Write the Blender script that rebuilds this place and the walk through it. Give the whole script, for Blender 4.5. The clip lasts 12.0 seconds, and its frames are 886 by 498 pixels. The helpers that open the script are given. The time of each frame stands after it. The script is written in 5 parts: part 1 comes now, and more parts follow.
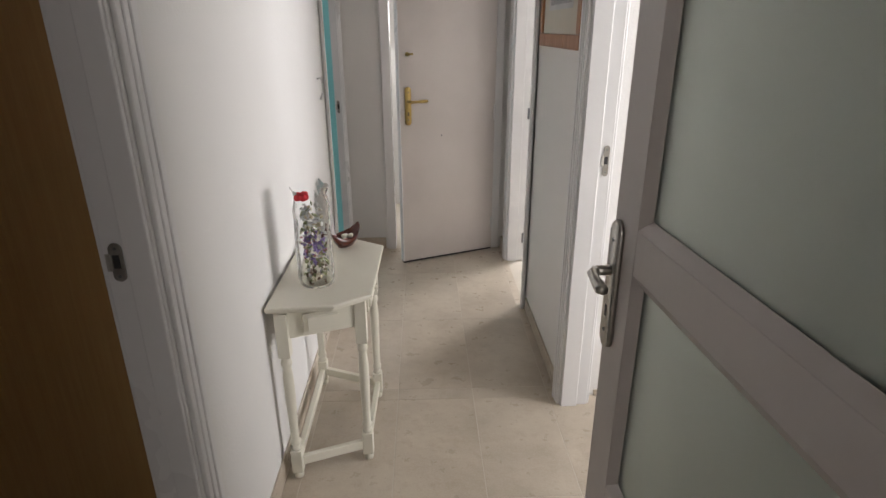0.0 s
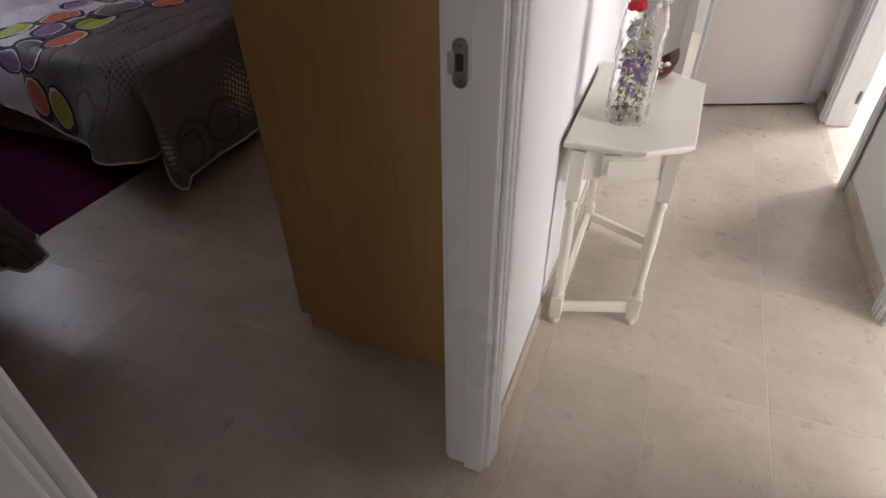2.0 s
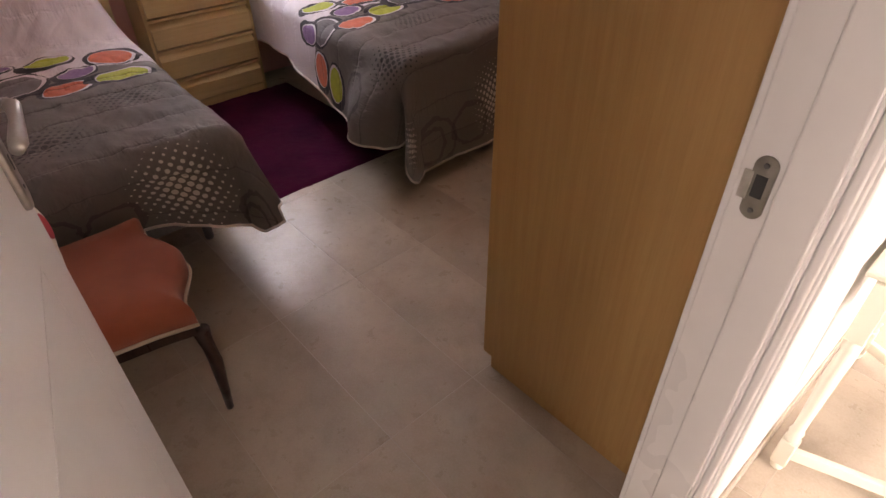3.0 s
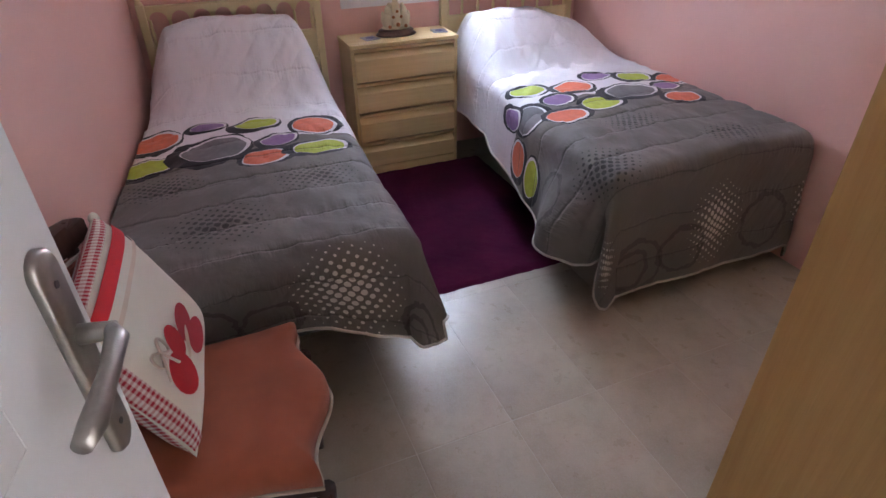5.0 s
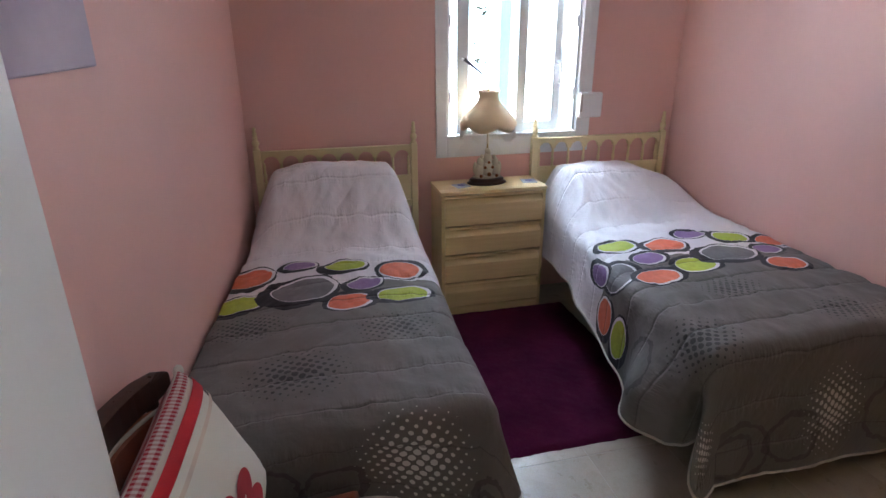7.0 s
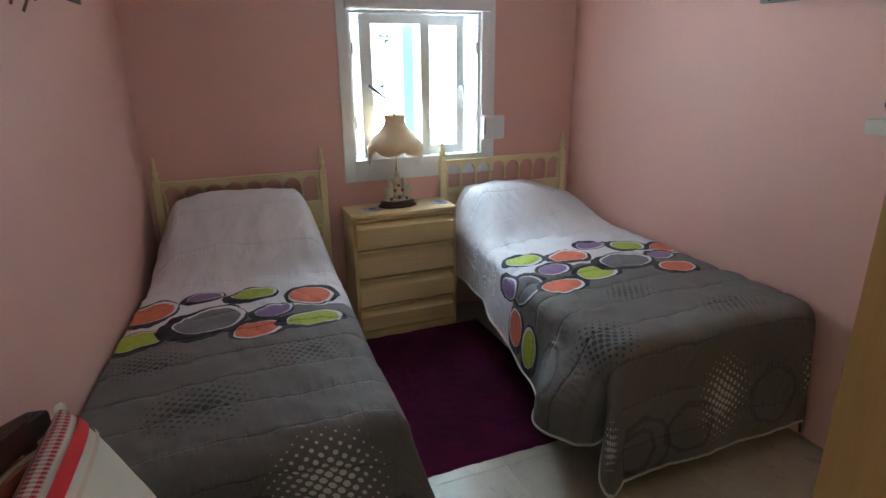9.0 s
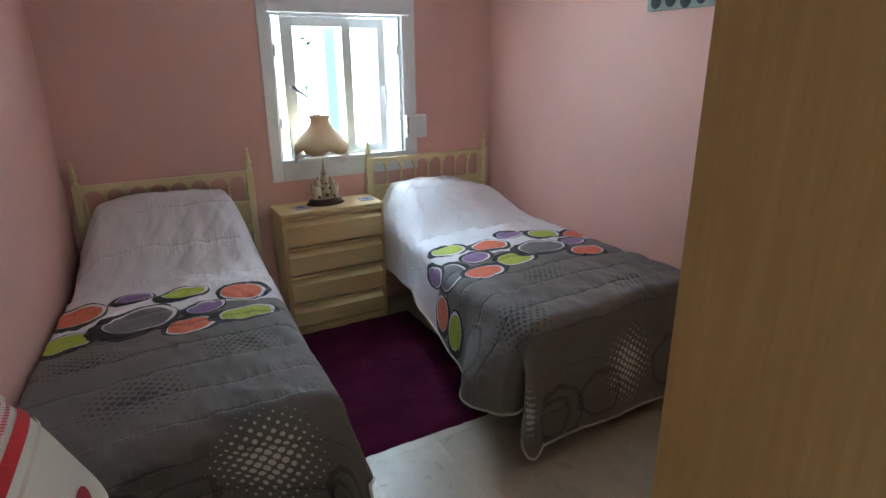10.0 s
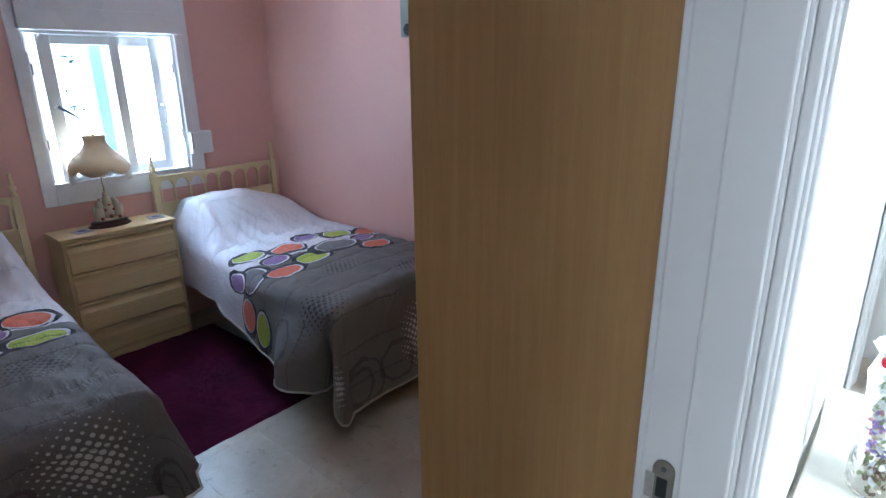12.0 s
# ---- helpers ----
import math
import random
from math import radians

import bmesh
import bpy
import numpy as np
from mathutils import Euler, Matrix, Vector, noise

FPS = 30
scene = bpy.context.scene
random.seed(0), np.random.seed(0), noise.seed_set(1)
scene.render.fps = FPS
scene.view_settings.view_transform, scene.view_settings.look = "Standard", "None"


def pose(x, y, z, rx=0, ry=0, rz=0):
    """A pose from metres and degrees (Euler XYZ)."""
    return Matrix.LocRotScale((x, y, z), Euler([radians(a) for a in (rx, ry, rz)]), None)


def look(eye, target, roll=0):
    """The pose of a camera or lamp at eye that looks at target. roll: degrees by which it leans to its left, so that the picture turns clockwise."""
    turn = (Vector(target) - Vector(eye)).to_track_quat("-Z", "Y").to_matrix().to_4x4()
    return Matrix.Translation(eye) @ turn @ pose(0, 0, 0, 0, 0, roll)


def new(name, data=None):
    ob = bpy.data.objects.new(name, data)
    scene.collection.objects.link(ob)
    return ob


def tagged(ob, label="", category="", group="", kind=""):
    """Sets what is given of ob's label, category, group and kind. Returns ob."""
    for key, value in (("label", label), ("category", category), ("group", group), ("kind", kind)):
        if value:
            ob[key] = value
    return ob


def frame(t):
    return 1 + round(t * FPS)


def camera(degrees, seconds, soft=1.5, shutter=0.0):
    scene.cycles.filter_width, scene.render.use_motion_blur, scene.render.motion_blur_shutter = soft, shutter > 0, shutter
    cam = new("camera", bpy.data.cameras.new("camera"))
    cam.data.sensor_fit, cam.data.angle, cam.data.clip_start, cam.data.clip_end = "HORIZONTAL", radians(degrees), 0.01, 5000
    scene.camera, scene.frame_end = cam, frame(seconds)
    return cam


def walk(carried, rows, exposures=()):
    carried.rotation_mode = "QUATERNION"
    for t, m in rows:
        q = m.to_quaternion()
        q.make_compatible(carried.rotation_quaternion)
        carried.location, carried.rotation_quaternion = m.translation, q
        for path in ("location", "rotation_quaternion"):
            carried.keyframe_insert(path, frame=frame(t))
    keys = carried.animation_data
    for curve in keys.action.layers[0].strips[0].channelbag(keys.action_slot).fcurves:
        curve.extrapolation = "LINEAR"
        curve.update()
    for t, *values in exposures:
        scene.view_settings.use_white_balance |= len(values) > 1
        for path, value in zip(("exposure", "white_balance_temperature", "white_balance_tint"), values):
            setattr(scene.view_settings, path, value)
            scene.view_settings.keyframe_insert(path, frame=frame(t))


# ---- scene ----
cam = camera(75.6, 12.0)
PATH = [
    (0, (0.516, -0.057, 1.535), (0.582, 1.807, 0.813), -0.2),
    (0.5, (0.519, -0.044, 1.495), (0.510, 1.728, 0.568), -0.5),
    (1, (0.448, 0.007, 1.465), (0.277, 1.687, 0.393), -0.6),
    (1.5, (0.334, 0.083, 1.433), (-0.057, 1.651, 0.254), -0.7),
    (2, (0.227, 0.161, 1.435), (-0.370, 1.619, 0.203), -0.9),
    (2.5, (0.157, 0.238, 1.447), (-0.734, 1.548, 0.226), -1.1),
    (3, (0.095, 0.364, 1.459), (-1.087, 1.401, 0.224), -0.9),
    (4.8, (-0.276, 0.517, 1.504), (-1.770, 1.212, 0.370), -0.5),
    (5, (-0.322, 0.532, 1.502), (-1.865, 1.171, 0.401), -0.5),
    (5.5, (-0.377, 0.567, 1.525), (-2.019, 1.056, 0.492), -0.5),
    (6, (-0.424, 0.559, 1.553), (-2.132, 0.994, 0.607), -0.3),
    (6.5, (-0.418, 0.553, 1.600), (-2.192, 0.969, 0.776), -0.4),
    (6.7, (-0.427, 0.548, 1.587), (-2.227, 0.967, 0.823), -0.4),
    (8.3, (-0.374, 0.601, 1.596), (-2.195, 1.133, 0.962), -0.6),
    (8.5, (-0.372, 0.593, 1.586), (-2.176, 1.181, 0.955), -0.6),
    (9, (-0.366, 0.604, 1.562), (-2.127, 1.310, 0.930), -0.6),
    (9.5, (-0.303, 0.605, 1.558), (-2.030, 1.391, 0.926), -0.5),
    (10, (-0.215, 0.567, 1.569), (-1.876, 1.484, 0.936), -0.6),
    (10.5, (-0.129, 0.508, 1.563), (-1.700, 1.576, 0.936), -0.6),
    (11, (-0.058, 0.483, 1.559), (-1.538, 1.674, 0.930), -0.7),
    (11.5, (0.020, 0.447, 1.569), (-1.350, 1.763, 0.945), -0.7),
    (12, (0.096, 0.384, 1.603), (-1.147, 1.830, 0.998), -0.7),
]
EXPOSURES = [(0.0, -0.92, 6350, 14), (1.0, -0.85, 6200, 14), (1.5, -0.70, 6150, 15), (2.0, -0.34, 6250, 18), (2.5, 0.42, 6450, 23), (3.0, 1.1, 7500, 28), (5.0, 1.55, 5750, 15), (5.5, 1.55, 5700, 13), (6.5, 1.38, 5600, 9), (8.5, 0.92, 5850, 0), (9.5, 0.95, 5700, -4), (10.5, 1.18, 5500, -4), (11.0, 1.18, 5350, -1), (11.5, 1.18, 5200, 1), (12.0, 1.0, 4950, 3)]
walk(cam, [(t, look(eye, target, roll)) for t, eye, target, roll in PATH], EXPOSURES)

# ---- world, sun, lights ----
world = bpy.data.worlds.new("world")
scene.world = world
world.use_nodes = True
wn = world.node_tree
sky = wn.nodes.new("ShaderNodeTexSky")
sky.sky_type, sky.sun_disc = "NISHITA", False
sky.sun_elevation, sky.sun_rotation = radians(50), radians(80)
wn.links.new(sky.outputs[0], wn.nodes["Background"].inputs[0])
wn.nodes["Background"].inputs[1].default_value = 0.1

sun = new("sun", bpy.data.lights.new("sun", "SUN"))
sun.data.energy, sun.data.angle, sun.data.color = 3.0, radians(0.5), (1.0, 0.95, 0.88)
sun.matrix_world = look((10 * math.cos(radians(10)), 10 * math.sin(radians(10)), 12), (0, 0, 0))


def window_or_fill_lamp(eye, target, width, height, watts, color):
    lamp = new("window_or_fill_light", bpy.data.lights.new("window_or_fill_light", "AREA"))
    lamp.data.shape, lamp.data.size, lamp.data.size_y = "RECTANGLE", width, height
    lamp.data.energy, lamp.data.color = watts, color
    lamp.matrix_world = look(eye, target)
    return lamp


BED_WATTS, KITCHEN_WATTS, FAR_WATTS, TEAL_WATTS = 18, 100, 155, 20
window_or_fill_lamp((-4.25, 1.75, 1.55), (-3.3, 1.75, 1.37), 1.5, 1.3, BED_WATTS, (0.72, 0.85, 1.0))
window_or_fill_lamp((3.25, 1.1, 1.45), (0.0, 1.4, 0.9), 1.3, 1.0, KITCHEN_WATTS, (1.0, 0.98, 0.95))
window_or_fill_lamp((3.0, 4.75, 1.75), (0.2, 2.2, 0.8), 0.7, 0.7, FAR_WATTS, (1.0, 0.98, 0.96))
window_or_fill_lamp((-1.9, 3.6, 1.5), (0.0, 3.4, 1.2), 0.8, 0.9, TEAL_WATTS, (0.92, 0.98, 1.0))
window_or_fill_lamp((0.2, 4.95, 1.6), (0.5, 3.9, 1.0), 0.9, 1.0, 39, (1.0, 0.97, 0.92))
# No window here: unseen fill lamp added to brighten the glazed door and jambs.
window_or_fill_lamp((0.85, -2.6, 1.6), (0.6, 0.0, 1.2), 0.9, 1.1, 26, (1.0, 0.94, 0.87))
# Added up-light standing in for ground bounce, to brighten ceiling and window wall.
window_or_fill_lamp((-4.35, 1.74, 0.85), (-2.6, 1.55, 2.35), 1.2, 1.0, 80, (0.97, 0.98, 1.0))
window_or_fill_lamp((-4.25, 1.75, 2.40), (-3.2, 1.75, 0.9), 1.4, 0.9, 56, (0.76, 0.87, 1.0))


# ---- materials ----
class Nodes:
    def __init__(self, name):
        self.m = bpy.data.materials.new(name)
        self.m.use_nodes = True
        self.t = self.m.node_tree
        self.b = self.t.nodes["Principled BSDF"]

    def add(self, kind, *links, **values):
        n = self.t.nodes.new(kind)
        for k, v in values.items():
            if k == "op":
                n.operation = v
            elif k == "blend":
                n.data_type, n.blend_type = "RGBA", v
        for i, v in enumerate(links):
            self.put(n, i, v)
        return n

    def put(self, n, i, v):
        if v is None:
            return
        if isinstance(v, bpy.types.NodeSocket):
            self.t.links.new(v, n.inputs[i])
        else:
            n.inputs[i].default_value = v

    def math(self, op, a, b=None, c=None):
        return self.add("ShaderNodeMath", a, b, c, op=op).outputs[0]

    def vec(self, op, a, b=None):
        n = self.add("ShaderNodeVectorMath", a, b, op=op)
        return n.outputs["Value"] if op in ("LENGTH", "DOT_PRODUCT") else n.outputs[0]

    def mix(self, f, a, b, blend="MIX"):
        n = self.add("ShaderNodeMix", blend=blend)
        self.put(n, 0, f), self.put(n, 6, a), self.put(n, 7, b)
        return n.outputs[2]

    def coords(self, stretch=(1, 1, 1)):
        c = self.t.nodes.new("ShaderNodeTexCoord")
        return self.vec("MULTIPLY", c.outputs["Object"], stretch)

    def noise(self, scale, detail=4, rough=0.55, stretch=(1, 1, 1), at=None):
        n = self.t.nodes.new("ShaderNodeTexNoise")
        self.put(n, 0, at or self.coords(stretch))
        n.inputs["Scale"].default_value, n.inputs["Detail"].default_value, n.inputs["Roughness"].default_value = scale, detail, rough
        return n.outputs["Fac"]

    def span(self, v, a, b, c=0.0, d=1.0):
        n = self.t.nodes.new("ShaderNodeMapRange")
        for i, x in enumerate((v, a, b, c, d)):
            self.put(n, i, x)
        return n.outputs[0]

    def done(self, color=None, rough=0.5, bump=None, depth=0.002, strength=0.6, **more):
        if color is not None:
            self.put(self.b, "Base Color", color)
        self.put(self.b, "Roughness", rough)
        for k, v in more.items():
            self.put(self.b, k.replace("_", " "), v)
        if bump is not None:
            n = self.add("ShaderNodeBump")
            n.inputs["Strength"].default_value, n.inputs["Distance"].default_value = strength, depth
            self.put(n, "Height", bump)
            self.t.links.new(n.outputs[0], self.b.inputs["Normal"])
        return self.m


def rgb(c):
    return (*c, 1.0)


def paint(name, c, rough=0.55, vary=0.06, grain=120, depth=0.0006, **more):
    n = Nodes(name)
    big, fine = n.noise(1.7), n.noise(grain, 3)
    dark = tuple(x * (1 - vary * 2.2) for x in c)
    col = n.mix(n.span(big, 0.3, 0.7), rgb(dark), rgb(c))
    col = n.mix(n.span(fine, 0.35, 0.65, 0, vary), col, rgb(tuple(min(1, x * 1.15) for x in c)))
    return n.done(col, n.span(big, 0.3, 0.7, rough + 0.06, rough - 0.06), fine, depth, **more)


def plaster(name, c):
    n = Nodes(name)
    big, mid, fine = n.noise(0.9, 3), n.noise(6, 5), n.noise(90, 4)
    col = n.mix(n.span(big, 0.3, 0.7), rgb(tuple(x * 0.93 for x in c)), rgb(c))
    col = n.mix(n.span(mid, 0.45, 0.8, 0, 0.18), col, rgb(tuple(x * 0.9 for x in c)))
    h = n.math("ADD", n.math("MULTIPLY", mid, 2.0), fine)
    return n.done(col, 0.62, h, 0.0016, 0.5)


def timber(name, light, dark, axis="z", rough=0.42, fine=1.0):
    n = Nodes(name)
    st = {"z": (1, 1, 0.035), "y": (1, 0.035, 1), "x": (0.035, 1, 1)}[axis]
    a, b, c = n.noise(38 * fine, 6, 0.6, st), n.noise(230 * fine, 3, 0.6, st), n.noise(2.2, 3)
    col = n.mix(n.span(a, 0.32, 0.68), rgb(dark), rgb(light))
    col = n.mix(n.span(b, 0.5, 0.72, 0, 0.22), col, rgb(tuple(x * 0.72 for x in dark)))
    col = n.mix(n.span(c, 0.3, 0.8, 0, 0.25), col, rgb(tuple(x * 0.8 for x in light)))
    return n.done(col, n.span(a, 0.3, 0.7, rough + 0.08, rough - 0.04), b, 0.0005, 0.5)


def tile_material():
    n = Nodes("stone_tile")
    info = n.t.nodes.new("ShaderNodeObjectInfo")
    c = n.t.nodes.new("ShaderNodeTexCoord")
    at = n.vec("ADD", c.outputs["Object"], n.vec("MULTIPLY", n.add("ShaderNodeCombineXYZ", info.outputs["Random"], info.outputs["Random"], 0.0).outputs[0], (37.0, 71.0, 0.0)))
    big, mid, fine = n.noise(3.2, 4, 0.6, at=at), n.noise(13, 6, 0.65, at=at), n.noise(140, 3, at=at)
    col = n.mix(n.span(big, 0.3, 0.7), rgb((0.385, 0.325, 0.25)), rgb((0.54, 0.47, 0.375)))
    col = n.mix(n.span(mid, 0.5, 0.75, 0, 0.55), col, rgb((0.35, 0.275, 0.195)))
    col = n.mix(n.span(fine, 0.4, 0.8, 0, 0.2), col, rgb((0.66, 0.61, 0.54)))
    col = n.mix(n.math("MULTIPLY", info.outputs["Random"], 0.22), col, rgb((0.44, 0.40, 0.34)))
    return n.done(col, n.span(mid, 0.3, 0.75, 0.24, 0.42), n.math("ADD", mid, n.math("MULTIPLY", fine, 0.3)), 0.0012, 0.35)


def metal(name, c, rough):
    n = Nodes(name)
    a = n.noise(60, 4)
    return n.done(n.mix(n.span(a, 0.35, 0.7), rgb(tuple(x * 0.8 for x in c)), rgb(c)), n.span(a, 0.3, 0.7, rough, rough + 0.12), Metallic=1.0)


def cloth(name, c, weave=420, vary=0.2, rough=0.9, sheen=0.3):
    n = Nodes(name)
    big, mid = n.noise(5, 4), n.noise(weave, 2)
    col = n.mix(n.span(big, 0.3, 0.7), rgb(tuple(x * (1 - vary) for x in c)), rgb(tuple(min(1, x * (1 + vary)) for x in c)))
    return n.done(col, rough, n.math("ADD", mid, big), 0.002, 0.5, Sheen_Weight=sheen)


def glass(name, rough, c):
    n = Nodes(name)
    return n.done(rgb(c), rough, Transmission_Weight=1.0, IOR=1.45)


M_PINK = plaster("pink_plaster", (0.79, 0.475, 0.42))
M_WHITE = plaster("white_plaster", (0.76, 0.75, 0.73))
M_CEIL = plaster("ceiling_plaster", (0.84, 0.83, 0.81))
M_TEALW = plaster("turquoise_plaster", (0.28, 0.72, 0.76))
M_GROUT = paint("grout", (0.60, 0.55, 0.47), 0.85, 0.1)
M_TILE = tile_material()
M_GLOSS = paint("white_gloss_paint", (0.74, 0.735, 0.73), 0.32, 0.03, 60, 0.0003)
M_DOORG = paint("pale_grey_door_paint", (0.63, 0.575, 0.54), 0.4, 0.05, 60, 0.0003)
M_CREAM = paint("cream_furniture_paint", (0.72, 0.69, 0.58), 0.38, 0.04, 80, 0.0004)
M_PVC = paint("white_window_plastic", (0.86, 0.87, 0.88), 0.3, 0.02, 40, 0.0002)
M_OAK = timber("light_oak_laminate", (0.52, 0.325, 0.125), (0.455, 0.27, 0.096), "z", 0.42, 2.2)
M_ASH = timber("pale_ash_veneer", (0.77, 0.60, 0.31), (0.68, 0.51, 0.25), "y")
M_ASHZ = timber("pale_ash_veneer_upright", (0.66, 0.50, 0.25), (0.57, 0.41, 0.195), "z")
M_HEAD = paint("yellowed_lacquer", (0.86, 0.74, 0.44), 0.36, 0.08, 80, 0.0004)
M_DARKW = timber("dark_mahogany", (0.060, 0.022, 0.014), (0.028, 0.010, 0.007), "z", 0.3)
M_PINEF = timber("varnished_pine", (0.36, 0.15, 0.05), (0.24, 0.085, 0.028), "z", 0.3)
M_STEEL = metal("brushed_steel", (0.60, 0.58, 0.54), 0.28)
M_OLDSTEEL = metal("worn_steel", (0.34, 0.32, 0.29), 0.35)
# Darker copy of the steel: the handle's dark reflection is put into its colour.
M_STEEL_DIM = metal("steel_dark_reflection", (0.44, 0.42, 0.39), 0.36)
M_BRASS = metal("old_brass", (0.52, 0.38, 0.14), 0.3)
M_DARKMETAL = metal("dark_steel", (0.22, 0.22, 0.23), 0.4)
M_FROST = glass("frosted_glass", 0.62, (0.80, 0.86, 0.80))
M_CLEAR = glass("clear_glass", 0.02, (0.95, 0.98, 0.97))
M_VELVET = cloth("rust_velvet", (0.35, 0.095, 0.045), 500, 0.22, 0.85, 0.12)
M_BRAID = cloth("cream_braid", (0.62, 0.52, 0.42), 900, 0.25)
M_CANVAS = cloth("cream_canvas", (0.72, 0.69, 0.60), 700, 0.05)
M_RED = cloth("red_ribbon", (0.50, 0.008, 0.018), 700, 0.2, 0.8, 0.02)
M_REDPRINT = cloth("red_spotted_cotton", (0.38, 0.025, 0.04), 160, 0.4, 0.85, 0.02)
M_HEM = cloth("cream_cord", (0.60, 0.56, 0.50), 900, 0.2)
M_MATT = cloth("mattress_ticking", (0.17, 0.16, 0.17), 400, 0.1)
M_DARK = paint("near_black", (0.02, 0.02, 0.022), 0.5)
M_LAMPCLOTH = cloth("beige_silk", (0.84, 0.64, 0.38), 500, 0.12, 0.7, 0.1)
M_FRINGE = cloth("ivory_fringe", (0.82, 0.80, 0.76), 900, 0.15)
M_PORC = paint("glazed_porcelain", (0.80, 0.74, 0.58), 0.2, 0.16, 30, 0.001)
M_PAPER = paint("print_paper", (0.62, 0.62, 0.62), 0.6, 0.2, 25)
M_CANV_L = paint("lilac_panel", (0.56, 0.46, 0.56), 0.6, 0.12, 14)
M_OUT = plaster("outside_render", (0.74, 0.73, 0.70))
M_TEALP = paint("turquoise_paint", (0.20, 0.48, 0.50), 0.4, 0.05)
M_LEAF = paint("dark_green_leaf", (0.09, 0.13, 0.10), 0.5, 0.2)
M_BLUE = paint("pale_blue_coaster", (0.42, 0.44, 0.58), 0.3, 0.3, 60)


def rug_material():
    n = Nodes("purple_shag")
    big, mid, fine = n.noise(4, 4), n.noise(30, 4), n.noise(260, 3)
    col = n.mix(n.span(big, 0.3, 0.7), rgb((0.055, 0.005, 0.025)), rgb((0.125, 0.012, 0.052)))
    col = n.mix(n.span(fine, 0.35, 0.7, 0, 0.6), col, rgb((0.050, 0.002, 0.030)))
    return n.done(col, 0.95, n.math("ADD", mid, fine), 0.010, 0.9, Sheen_Weight=0.0, Specular_IOR_Level=0.1)


def gingham_material():
    n = Nodes("red_gingham")
    c = n.t.nodes.new("ShaderNodeTexCoord")
    sep = n.add("ShaderNodeSeparateXYZ", c.outputs["UV"])
    a = n.math("GREATER_THAN", n.math("SINE", n.math("MULTIPLY", sep.outputs[0], 520.0)), 0.0)
    b = n.math("GREATER_THAN", n.math("SINE", n.math("MULTIPLY", sep.outputs[1], 520.0)), 0.0)
    col = n.mix(n.math("MULTIPLY", n.math("ADD", a, b), 0.5), rgb((0.66, 0.58, 0.55)), rgb((0.36, 0.02, 0.04)))
    return n.done(col, 0.9)


M_RUG = rug_material()
M_GING = gingham_material()

LIME, CORAL, PURPLE, GREY = (0.42, 0.50, 0.045), (0.66, 0.155, 0.075), (0.25, 0.145, 0.34), (0.165, 0.16, 0.17)
INK, PALE, SLATE = (0.010, 0.009, 0.018), (0.74, 0.71, 0.75), (0.152, 0.141, 0.132)


